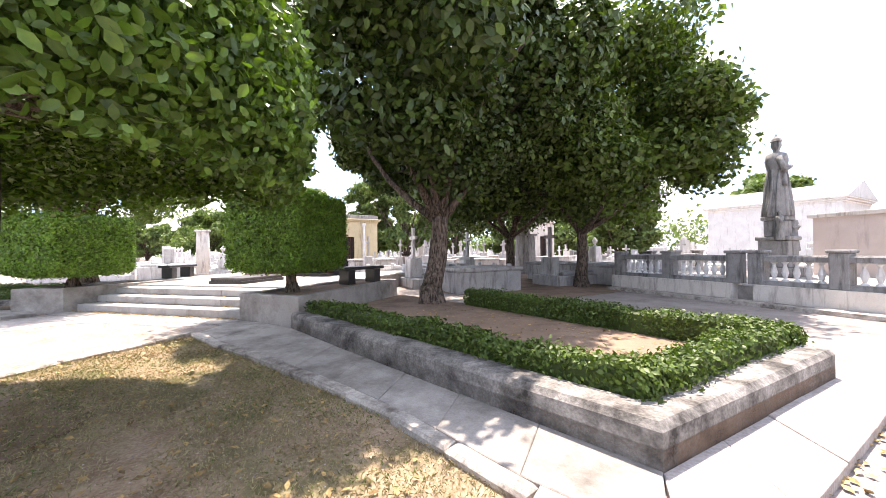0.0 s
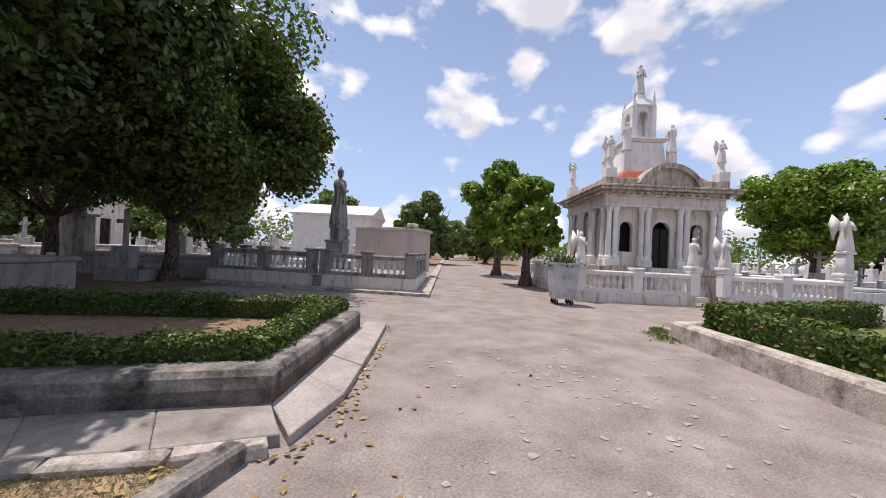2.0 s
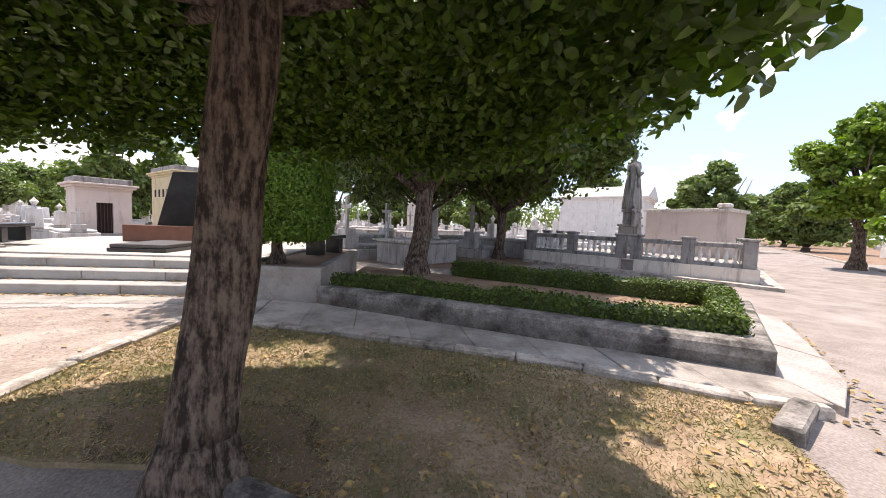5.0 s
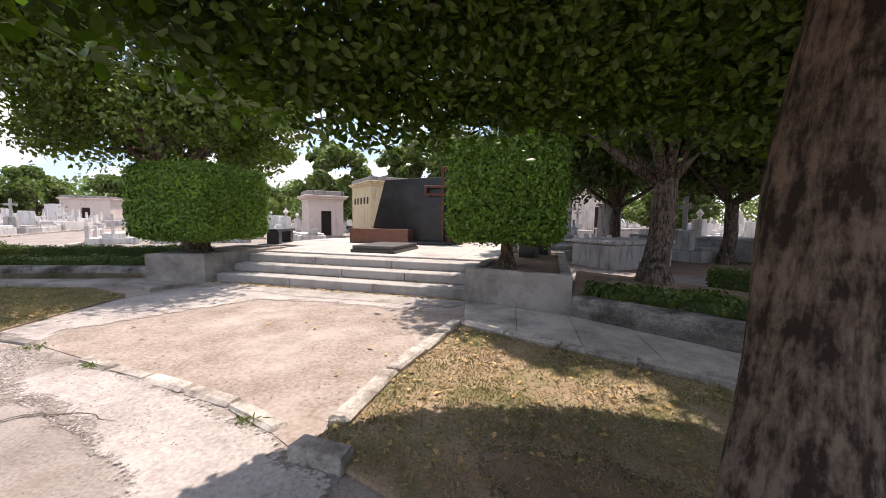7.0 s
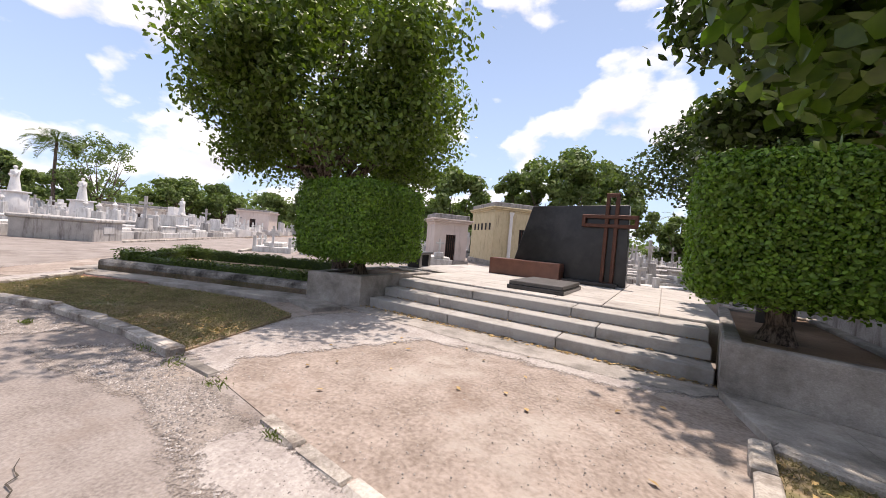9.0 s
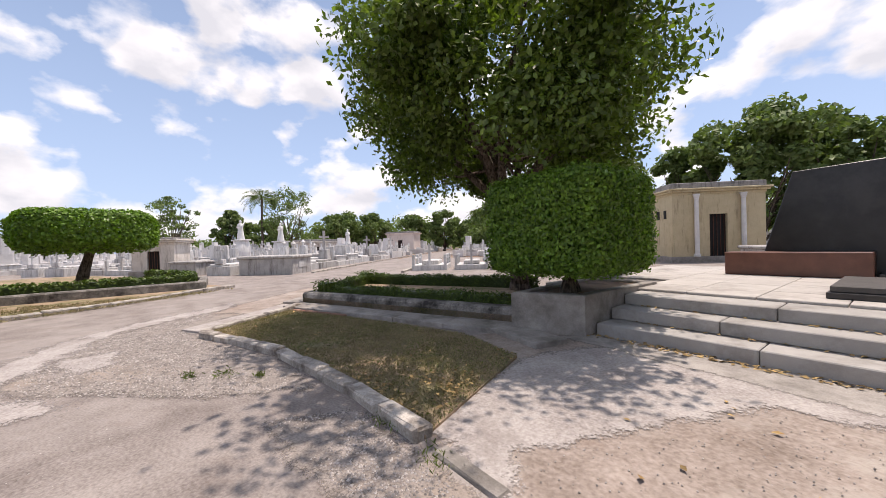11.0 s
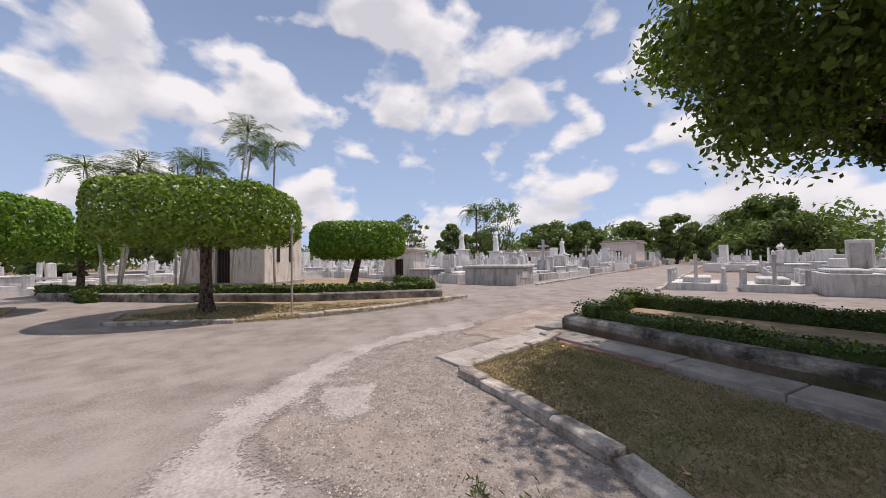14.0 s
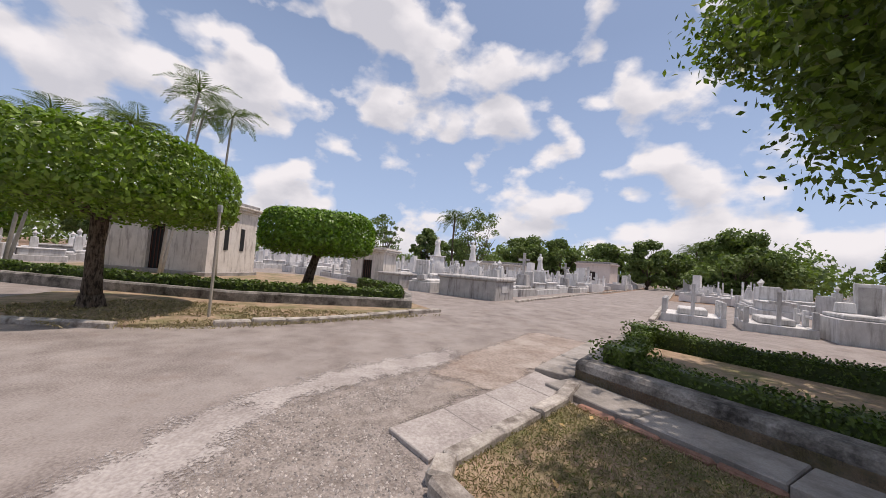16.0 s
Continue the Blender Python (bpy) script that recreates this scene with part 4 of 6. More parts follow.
balustrade("white stone balustrade before the chapel", [(16.93, 1.18), (19.49, -2.23), (24.3, 1.38)], 0.36, MARBLE)


def statue(name, label, x, y, z, base, h, wings=True, w=0.5, rz=0.0, material=MARBLE):
    t = thing(name, label, "statue", pose(x, y, z, 0, 0, rz))
    bm = bmesh.new()
    if base:
        box(bm, 0, 0, 0, w * 1.25, w * 1.25, 0.15, 0, 0.02); box(bm, 0, 0, 0.15, w, w, base - 0.27, 0, 0.02, 0.9); box(bm, 0, 0, base - 0.12, w * 1.15, w * 1.15, 0.12, 0, 0.02)
    figure(bm, 0, 0, base, h, wings)
    smooth(part("figure", bm, material, t))
    return t


statue("angel_statue", "white marble angel standing on the balustrade post", 13.8, 5.35, 1.28, 0.08, 1.15, True, 0.36, 40)
statue("angel_statue", "white marble angel seated on the balustrade post", 16.24, 2.09, 1.28, 0.08, 1.1, False, 0.36, 40)
statue("angel_statue", "white marble angel with wings on the gate post", 16.93, 1.18, 1.28, 0.08, 1.15, True, 0.36, 40)
statue("angel_statue", "tall white winged statue on a carved pedestal", 19.49, -2.23, 1.28, 0.95, 1.3, True, 0.36, 40)


# ---- steel bin ----
def bin_on_wheels(x, y, rz):
    t = thing("waste_bin", "battered grey steel waste bin on castors, full of cut branches", "waste bin", pose(x, y, 0, 0, 0, rz) @ Matrix.Diagonal((0.82, 0.82, 1.2, 1)))
    bm = bmesh.new()
    n = 4
    lo, hi = [(-0.42, -0.34), (0.42, -0.34), (0.42, 0.34), (-0.42, 0.34)], [(-0.52, -0.42), (0.52, -0.42), (0.52, 0.42), (-0.52, 0.42)]
    a, b, c = [bm.verts.new((*p, 0.17)) for p in lo], [bm.verts.new((*p, 1.12)) for p in hi], [bm.verts.new((p[0] * 0.96, p[1] * 0.96, 1.12)) for p in hi]
    d = [bm.verts.new((p[0] * 0.94, p[1] * 0.94, 0.22)) for p in lo]
    bm.faces.new(a[::-1]); bm.faces.new(d)
    for i in range(4):
        j = (i + 1) % 4
        bm.faces.new((a[i], a[j], b[j], b[i])); bm.faces.new((b[i], b[j], c[j], c[i])); bm.faces.new((c[i], c[j], d[j], d[i]))
    part("body", bm, GALV, t)
    bm = bmesh.new(); ribbon(bm, [(-0.54, -0.44), (0.54, -0.44), (0.54, 0.44), (-0.54, 0.44)], -0.03, 0.03, 1.08, 1.14, True); part("rim", bm, GALV, t)
    for sx in (-0.3, 0.3):
        for sy in (-0.24, 0.24):
            bm = bmesh.new(); bmesh.ops.create_cone(bm, cap_ends=True, segments=14, radius1=0.08, radius2=0.08, depth=0.05, matrix=pose(sx, sy, 0.08, 90)); w = part("wheel", bm, RUBBER, t)
            bm = bmesh.new(); box(bm, sx, sy, 0.08, 0.04, 0.09, 0.10); part("fork", bm, GALV, w)
    rng = np.random.default_rng(3)
    q = rng.normal(0, 1, (900, 3)) * np.array([0.27, 0.22, 0.09]) + np.array([0, 0, 1.12])
    leaf_mesh("cut_branches", q, rng.normal(0, 1, (900, 3)), 0.06, LEAF_DARK, t, rng)


bin_on_wheels(12.2, 5.42, -53)

# ---- obelisk tomb and its balustrade west of the avenue ----
OB = [(9.85, 10.05), (8.28, 12.85), (6.1, 16.74)]
balustrade("grey weathered stone balustrade on a base with vents", [(14.65, 13.65), OB[0], OB[1]], 0.52, GREYSTONE)
balustrade("grey weathered stone balustrade on a base with vents", [(8.02, 13.31), OB[2], (10.6, 20.1)], 0.52, GREYSTONE)
bm = bmesh.new(); slab(bm, [(9.9, 10.1), (15.5, 14.3), (14.0, 19.5), (10.8, 20.2), (6.15, 16.7)], -0.1, 0.45)
tagged(part("terrace", bm, CONCRETE), "raised stone terrace of the family tombs", "terrace", kind="structure")
bm = bmesh.new(); ribbon(bm, [along(OB[0], AV, 60), OB[0], OB[2]], 0.3, 0.75, -0.05, 0.1)
tagged(part("kerb", bm, KERB), "stone kerb round the tomb terrace", "kerb", kind="structure")


def obelisk(x, y):
    t = thing("obelisk_monument", "tall grey stone monument of a robed figure on a carved pedestal", "monument", pose(x, y, 0.45, 0, 0, 35) @ Matrix.Diagonal((1.08, 1.08, 1.32, 1)))
    bm = bmesh.new(); mould(bm, 0, 0, 0, 0.8, 0.8, [(0.14, 0.25), (0.0, 0.75), (0.06, 0.10), (-0.12, 0.45), (-0.06, 0.10)]); part("pedestal", bm, GREYSTONE, t)
    bm = bmesh.new(); figure(bm, 0, 0, 1.64, 2.15, False, 30)      # tall robed figure with falling drapery
    for i in range(9):
        q = math.tau * i / 9
        limb(bm, (math.cos(q) * 0.36, math.sin(q) * 0.36, 1.66), (math.cos(q + 0.25) * 0.24, math.sin(q + 0.25) * 0.24, 2.95), 0.075, 0.03, 6, 0.03, random.Random(i))
    limb(bm, (0.30, -0.12, 3.1), (-0.2, -0.28, 2.5), 0.10, 0.07, 7, 0.05, random.Random(2))
    smooth(part("robed_figure", bm, GREYSTONE, t))
    bm = bmesh.new(); turned(bm, 0, 0, 3.72, [(0.10, 0), (0.17, 0.03), (0.13, 0.10), (0.05, 0.17), (0.015, 0.24)], 10); part("crown", bm, GREYSTONE, t)
    for fx, fy, fz, fh, fr in ((0.48, -0.22, 0.7, 1.05, 0), (0.33, -0.1, 1.62, 1.0, 30), (-0.42, -0.2, 1.0, 0.8, 20)):
        bm = bmesh.new(); figure(bm, fx, fy, fz, fh, False, fr); smooth(part("small_figure", bm, GREYSTONE, t))


obelisk(11.55, 16.75)


def tomb_house(name, label, x, y, rz, w, d, h, material, roof=0.25, door=True, gable=0.0, cat="mausoleum", columns=0, slits=0, slit=(0.42, 0.34)):
    """A small mausoleum: plinth, walls, doorway, cornice, roof or gable."""
    t = thing(name, label, cat, pose(x, y, 0, 0, 0, rz))
    bm = bmesh.new(); box(bm, w / 2, d / 2, -0.05, w + 0.3, d + 0.3, 0.4, 0, 0.03); part("plinth", bm, CONCRETE, t)
    ow, oh = min(1.0, w * 0.3), h * 0.62
    bm = bmesh.new()
    for sx in (0, 1):
        box(bm, (w - ow) / 4 if not sx else w - (w - ow) / 4, 0.15, 0.35, (w - ow) / 2, 0.3, h - 0.35)
    box(bm, w / 2, 0.15, 0.35 + oh, ow, 0.3, h - 0.35 - oh)
    part("wall", bm, material, t)
    for nm, cx, cy, sx, sy in (("wall", 0.15, d / 2 + 0.15, 0.3, d - 0.3), ("wall", w - 0.15, d / 2 + 0.15, 0.3, d - 0.3), ("wall", w / 2, d - 0.15, w - 0.6, 0.3)):
        bm = bmesh.new(); box(bm, cx, cy, 0.35, sx, sy, h - 0.35); part(nm, bm, material, t)
    bm = bmesh.new(); box(bm, w / 2, 0.22, 0.35, ow, 0.06, oh); part("door", bm, DARK, t, "dark iron door")
    for i in range(5 if door else 0):
        bm = bmesh.new(); box(bm, w / 2 - ow / 2 + ow * (i + 0.5) / 5, 0.16, 0.37, 0.025, 0.025, oh - 0.04); part("bar", bm, RUST, t)
    bm = bmesh.new(); zt = mould(bm, w / 2, d / 2, h, w, d, [(0.05, 0.14), (0.18, 0.12), (0.28, 0.1)]); part("cornice", bm, material, t)
    if gable:
        bm = bmesh.new()
        q = [bm.verts.new(p) for p in ((-0.3, -0.3, zt), (w + 0.3, -0.3, zt), (w / 2, -0.3, zt + gable), (-0.3, d + 0.3, zt), (w + 0.3, d + 0.3, zt), (w / 2, d + 0.3, zt + gable))]
        for f in ((0, 1, 2), (5, 4, 3), (0, 2, 5, 3), (2, 1, 4, 5), (1, 0, 3, 4)):
            bm.faces.new([q[k] for k in f])
        part("gable_roof", bm, MARBLE, t)
    else:
        bm = bmesh.new(); box(bm, w / 2, d / 2, zt, w + 0.1, d + 0.1, roof, 0, 0.03); part("parapet", bm, GREYSTONE, t, "dark weathered parapet")
    for i in range(columns):
        bm = bmesh.new(); column(bm, (i + 0.5) * w / columns, -0.15, 0.35, h - 0.35, 0.13); part("column", bm, MARBLE, t)
    for i in range(slits):
        for cx in (-0.012, w + 0.012):
            bm = bmesh.new(); box(bm, cx, d * (i + 1) / (slits + 1), h * slit[0], 0.03, 0.3, h * slit[1]); part("window", bm, DARK, t)
    return t


tomb_house("mausoleum", "white temple mausoleum with a gabled marble roof", 23.0, 36.6, -143.1, 6.0, 7.3, 4.3, MARBLE, gable=1.2, columns=4)
tw = thing("tomb_wall", "long pinkish plastered tomb wall with a moulded coping", "tomb")
bm = bmesh.new(); ribbon(bm, [(13.4, 17.65), (14.62, 14.3)], 0, 2.6, 0.3, 2.62); part("wall", bm, PINK, tw)
bm = bmesh.new(); ribbon(bm, [(13.36, 17.75), (14.66, 14.2)], -0.1, 2.7, 2.62, 2.78, round_top=0.03); part("coping", bm, LIMESTONE, tw)
bm = bmesh.new(); box(bm, 14.75, 14.55, 2.78, 0.5, 0.5, 0.22, 20, 0.05); part("finial", bm, LIMESTONE, tw)

# ---- mausoleums further off ----
ANW = math.degrees(math.atan2(NW[1], NW[0]))
tomb_house("mausoleum", "ochre plastered mausoleum with a columned doorway and dark parapet", -13.2, 29.7, ANW - 90, 5.2, 5.0, 4.1, OCHRE, 0.35, columns=2, slits=5, slit=(0.66, 0.13))
tomb_house("mausoleum", "small greyish mausoleum with a dark doorway", -15.4, 24.2, ANW - 90, 2.2, 2.4, 2.6, PINK, 0.3)
tomb_house("mausoleum", "weathered white block mausoleum with slit windows and a dark door", -34.7, -5.9, math.degrees(math.atan2(5.05, 2.1)), 5.5, 3.7, 3.6, LIMESTONE, 0.2, slits=2)
tomb_house("mausoleum", "stained white block tomb", -37.0, 6.2, 60, 2.3, 2.3, 2.0, LIMESTONE, 0.1)
tomb_house("mausoleum", "pink plastered mausoleum among the graves", -65.0, 45.5, 30, 5.6, 4.0, 3.6, PINK, 0.3)
tomb_house("mausoleum", "white mausoleum with a red roof finial", 5.2, 39.0, 20, 2.4, 2.6, 4.2, LIMESTONE, gable=0.6)
tomb_house("mausoleum", "long low white mausoleum with columns", -62.0, 26.0, 62, 7.0, 4.0, 2.2, LIMESTONE, 0.3, columns=6)
statue("statue", "white marble statue on a high pedestal", -48.2, 15.3, 0, 2.6, 2.0, False, 1.3)
statue("statue", "white marble statue on a high pedestal", -48.0, 19.2, 0, 2.4, 2.0, False, 1.3)
statue("statue", "white marble statue on a high pedestal", -46.6, 26.6, 0, 1.9, 1.8, False, 1.1)
statue("grave_pillar", "tall tapering stone grave pillar", -20.1, 25.6, 0, 3.3, 0.1, False, 0.85, 40, LIMESTONE)
statue("pedestal_monument", "grey stone pedestal monument in the shade", 3.3, 26.1, 0, 2.6, 1.8, False, 1.0, 30, GREYSTONE)


# ---- graves ----
WHITE_GRAVE = mat("white_grave_marble", (0.52, 0.505, 0.495), (0.70, 0.685, 0.675), 2.5, 0.7, 0.2, 60, stain=(0.25, 0.23, 0.21), stain_scale=1.5, stain_at=(0.46, 0.74), vary=0.14, streak=True)
GREY_GRAVE = mat("grey_grave_stone", (0.34, 0.32, 0.31), (0.52, 0.50, 0.48), 2.5, 0.85, 0.3, 60, stain=(0.16, 0.14, 0.13), stain_scale=1.4, vary=0.15, streak=True)


def grave(kind):
    t = thing("grave", GRAVE_LABEL[kind], "grave", group="graves of the cemetery")
    m = WHITE_GRAVE if kind not in (2, 5) else GREY_GRAVE

    def bx(name, *a, mt=m, **k):
        bm = bmesh.new(); box(bm, *a, **k); return part(name, bm, mt, t)
    if kind == 0:      # vault with a flat lid and a cross
        bx("base", 0, 0, -0.05, 1.4, 2.5, 0.55, bevel=0.02); bx("lid", 0, 0, 0.5, 1.2, 2.3, 0.12, bevel=0.03)
        bm = bmesh.new(); box(bm, 0, 1.05, 0.62, 0.5, 0.3, 0.25, 0, 0.02); stone_cross(bm, 0, 1.05, 0.87, 0.75, 0.45); part("cross", bm, m, t)
    elif kind == 1:    # two-step vault with headstone and vases
        bx("base", 0, 0, -0.05, 1.7, 2.6, 0.4, bevel=0.02); bx("vault", 0, -0.1, 0.35, 1.3, 2.1, 0.4, bevel=0.03); bx("lid", 0, -0.1, 0.75, 1.4, 2.2, 0.08, bevel=0.02)
        bx("headstone", 0, 1.1, 0.35, 1.0, 0.2, 1.25, bevel=0.03, taper=0.9)
        for s in (-0.6, 0.6):
            bm = bmesh.new(); turned(bm, s, 1.1, 0.35, [(0.1, 0), (0.06, 0.1), (0.13, 0.4), (0.1, 0.5)], 8); part("vase", bm, m, t)
    elif kind == 2:    # old grey vault
        bx("base", 0, 0, -0.05, 1.8, 2.7, 0.8, bevel=0.03); bx("lid", 0, 0, 0.75, 1.95, 2.85, 0.14, bevel=0.04); bx("plaque", 0, -1.355, 0.3, 0.7, 0.03, 0.3, mt=WHITE_GRAVE)
    elif kind == 3:    # plot with corner posts and rails
        bx("base", 0, 0, -0.05, 2.1, 2.7, 0.35, bevel=0.02); bx("lid", 0, 0, 0.3, 1.0, 2.0, 0.25, bevel=0.04)
        for sx in (-0.95, 0.95):
            for sy in (-1.25, 0, 1.25):
                bx("post", sx, sy, 0.3, 0.17, 0.17, 0.62, bevel=0.02)
            bx("rail", sx, 0, 0.66, 0.07, 2.4, 0.08)
        bm = bmesh.new(); stone_cross(bm, 0, 1.15, 0.3, 1.25, 0.6); part("cross", bm, m, t)
    elif kind == 4:    # vault with pillar and urn
        bx("base", 0, 0, -0.05, 1.5, 2.4, 0.5, bevel=0.02); bx("lid", 0, 0, 0.45, 1.3, 2.2, 0.18, bevel=0.05)
        bm = bmesh.new(); box(bm, 0, 0.95, 0.63, 0.55, 0.45, 0.9, 0, 0.02, 0.85); turned(bm, 0, 0.95, 1.53, [(0.12, 0), (0.05, 0.1), (0.16, 0.3), (0.06, 0.42), (0.02, 0.5)], 8); part("pillar", bm, m, t)
    elif kind == 6:    # broad vault with two slabs and a tall headstone
        bx("base", 0, 0, -0.05, 2.3, 2.3, 0.75, bevel=0.02); bx("headstone", 0, 0.85, 0.7, 0.66, 0.14, 1.1, bevel=0.02)
        bx("tablet", 0, 0.773, 0.8, 0.5, 0.012, 0.88, mt=GREY_GRAVE)
        for s in (-0.58, 0.58):
            bx("lid", s, -0.1, 0.7, 0.9, 1.9, 0.13, bevel=0.03); bx("pillow_stone", s, 0.6, 0.83, 0.5, 0.2, 0.34, bevel=0.03, taper=0.85)
        bx("handle", 0, -1.165, 0.34, 0.5, 0.05, 0.05, bevel=0.01)
    else:              # tall grey pedestal with cross
        bx("base", 0, 0, -0.05, 1.6, 2.5, 0.45, bevel=0.03); bx("lid", 0, -0.2, 0.4, 1.2, 1.9, 0.15, bevel=0.03)
        bm = bmesh.new(); box(bm, 0, 0.9, 0.4, 0.7, 0.6, 0.8, 0, 0.03, 0.85); stone_cross(bm, 0, 0.9, 1.2, 1.3, 0.7); part("cross", bm, m, t)
    return t


GRAVE_LABEL = ["white marble grave vault with a small stone cross", "white stepped marble grave with headstone and vases", "old grey stone grave vault with a heavy lid", "white marble grave plot with corner posts and cross", "white marble grave with a pillar and urn", "grey stone grave with a tall cross on a pedestal", "broad white double grave vault with a tall headstone"]
proto, used = {}, {}


def put_grave(kind, x, y, rz, k=1.0):
    m = pose(x, y, 0.02, 0, 0, rz) @ Matrix.Diagonal((k, k, k, 1))
    if kind not in proto:
        proto[kind] = grave(kind)
        proto[kind].matrix_basis = m
        used[kind] = k
    else:
        o = copy_thing(proto[kind], Matrix())
        o.matrix_basis = m


KEEP_OUT = [(-12.6, 34, 6), (-20.5, 25.6, 1.6), (-48.2, 15.3, 2.2), (-48, 19.2, 2.2), (-46.6, 26.6, 2.2), (11, 15.5, 5.5), (14.5, 17, 3.5), (22, 34, 6.5), (-23.6, 20.0, 1.6), (-19.8, 22.1, 1.8), (-36.2, 7.6, 3.0), (-59, 43, 5), (-63, 29, 6), (4.76, 17.3, 1.6), (2.1, 21.2, 1.6), (3.3, 26.1, 1.8), (6.0, 40.5, 3), (-15.6, 26, 2), (-13.1, 13.7, 2), (1.4, 13.8, 1.5), (-32, -3, 6)]
rr = random.Random(21)


def field(origin, d, w, ni, nj, si, sj, ang, inside, kinds, far=1.0, jit=0.25):
    """Graves in ranks; those left out by `inside` or in the way of something else are skipped."""
    for i in range(ni):
        for j in range(nj):
            x = origin[0] + d[0] * (i + 0.5) * si + w[0] * (j + 0.5) * sj + rr.uniform(-jit, jit)
            y = origin[1] + d[1] * (i + 0.5) * si + w[1] * (j + 0.5) * sj + rr.uniform(-jit, jit)
            if not inside(x, y) or any((x - a) ** 2 + (y - b) ** 2 < (r + 0.9) ** 2 for a, b, r in KEEP_OUT) or rr.random() < 0.06:
                continue
            put_grave(rr.choice(kinds), x, y, ang + rr.choice((0, 180)) + rr.uniform(-2, 2), rr.uniform(0.85, 1.15) * far)


LEFTW, RIGHTW = (-0.776, -0.63), (0.776, 0.63)
# plots beside the far road, the near ranks low and broad
put_grave(2, -30.6, 12.6, ANW, 1.25); put_grave(0, -33.2, 10.9, ANW + 90, 1.1); put_grave(2, -35.6, 9.5, ANW + 90, 1.0)
put_grave(3, -24.0, 19.7, ANW + 90, 1.0); put_grave(3, -22.0, 21.2, ANW + 90, 0.95); put_grave(6, -19.6, 22.2, ANW - 90, 1.1); put_grave(4, -16.6, 23.4, ANW + 90, 1.0); put_grave(0, -14.4, 22.4, ANW + 90, 1.0)
for k, x, y, a in ((2, 0.6, 15.9, 123), (5, -1.4, 17.3, 123), (3, 0.4, 18.6, 33), (5, 4.4, 18.6, 123), (2, 6.3, 19.2, 33), (3, -3.4, 18.9, 123), (2, 4.6, 21.6, 123), (5, 0.6, 21.3, 123), (2, -1.6, 20.2, 33)):
    put_grave(k, x, y, a)
KEEP_OUT.extend([(0.6, 15.9, 1), (-1.4, 17.3, 1), (0.4, 18.6, 1), (4.4, 18.6, 1), (6.3, 19.2, 1), (-3.4, 18.9, 1), (4.6, 21.6, 1), (0.6, 21.3, 1), (-1.6, 20.2, 1)])
field((-30.0, 14.3), NW, LEFTW, 9, 9, 2.9, 2.5, ANW + 90, lambda x, y: x > -75 and (x + 25.5) ** 2 + (y - 8) ** 2 > 70, (0, 0, 1, 1, 2, 3, 4, 4, 5))
field((-21.5, 21.2), NW, RIGHTW, 8, 6, 2.9, 2.7, ANW + 90, lambda x, y: y > 19.5 and x < -10.8, (0, 1, 1, 3, 4, 4, 5))
field((-7.0, 23.5), AV, (-0.547, 0.837), 7, 6, 2.8, 3.0, 123, lambda x, y: True, (2, 2, 2, 5, 5, 5))
field((10.5, 16.5), AV, (-0.547, 0.837), 5, 4, 3.0, 3.0, 123, lambda x, y: x > 13 or y > 21, (0, 1, 3, 4, 5))
field((25.5, -4.0), (0.77, 0.64), (0.64, -0.77), 5, 7, 3.0, 2.8, 40, lambda x, y: y < 0.5, (0, 0, 1, 3, 4, 5))
field((-29.0, -13.0), (-0.85, -0.5), (-0.5, 0.85), 7, 4, 2.9, 2.8, 30, lambda x, y: x < -31 and y < -11, (0, 1, 2, 3, 4))
field((-41.0, -6.0), (-0.9, 0.43), (-0.43, -0.9), 5, 5, 3.0, 2.8, 30, lambda x, y: True, (0, 1, 2, 3, 4))

# the rest of the cemetery, too far and too many to tell apart
bm_v, bm_f = [], []
rf = random.Random(5)


def far_block(x, y, z, sx, sy, sz, a):
    c, s = math.cos(a), math.sin(a)
    n = len(bm_v)
    for dz in (0, sz):
        for px, py in ((-sx, -sy), (sx, -sy), (sx, sy), (-sx, sy)):
            bm_v.append((x + (px * c - py * s) / 2, y + (px * s + py * c) / 2, z + dz))
    bm_f.extend([(n, n + 1, n + 5, n + 4), (n + 1, n + 2, n + 6, n + 5), (n + 2, n + 3, n + 7, n + 6), (n + 3, n, n + 4, n + 7), (n + 4, n + 5, n + 6, n + 7)])


def far_field(n, ang0, ang1, r0, r1, eye):
    for _ in range(n):
        a, r = radians(rf.uniform(ang0, ang1)), math.sqrt(rf.uniform(r0 * r0, r1 * r1))
        x, y = eye[0] - math.sin(a) * r, eye[1] + math.cos(a) * r
        p = Vector((x - 9.9, y - 9.85)); q = Vector((x + 24.6, y - 18.3))
        if -7 < p.x * -AV[1] + p.y * AV[0] < 2.5 and p.dot(AV) > 0 or -1.5 < q.x * -NW[1] + q.y * NW[0] < 6.5 and q.dot(NW) > 0:
            continue
        t = rf.choice((0.4, 2.2))
        far_block(x, y, 0, 1.4, 2.4, rf.uniform(0.4, 0.9), t)
        k = rf.random()
        if k < 0.55:
            h = rf.uniform(0.9, 1.9)
            far_block(x, y + 0.6, 0.4, 0.16, 0.16, h, t); far_block(x, y + 0.6, 0.4 + h * 0.6, 0.6, 0.14, 0.16, t)
        elif k < 0.85:
            far_block(x, y + 0.6, 0.4, 0.8, 0.2, rf.uniform(0.5, 1.2), t)
        elif k < 0.93:
            far_block(x, y, 0.4, 0.7, 0.7, rf.uniform(1.2, 2.4), t); far_block(x, y, 1.4, 0.4, 0.4, rf.uniform(0.8, 1.8), t)


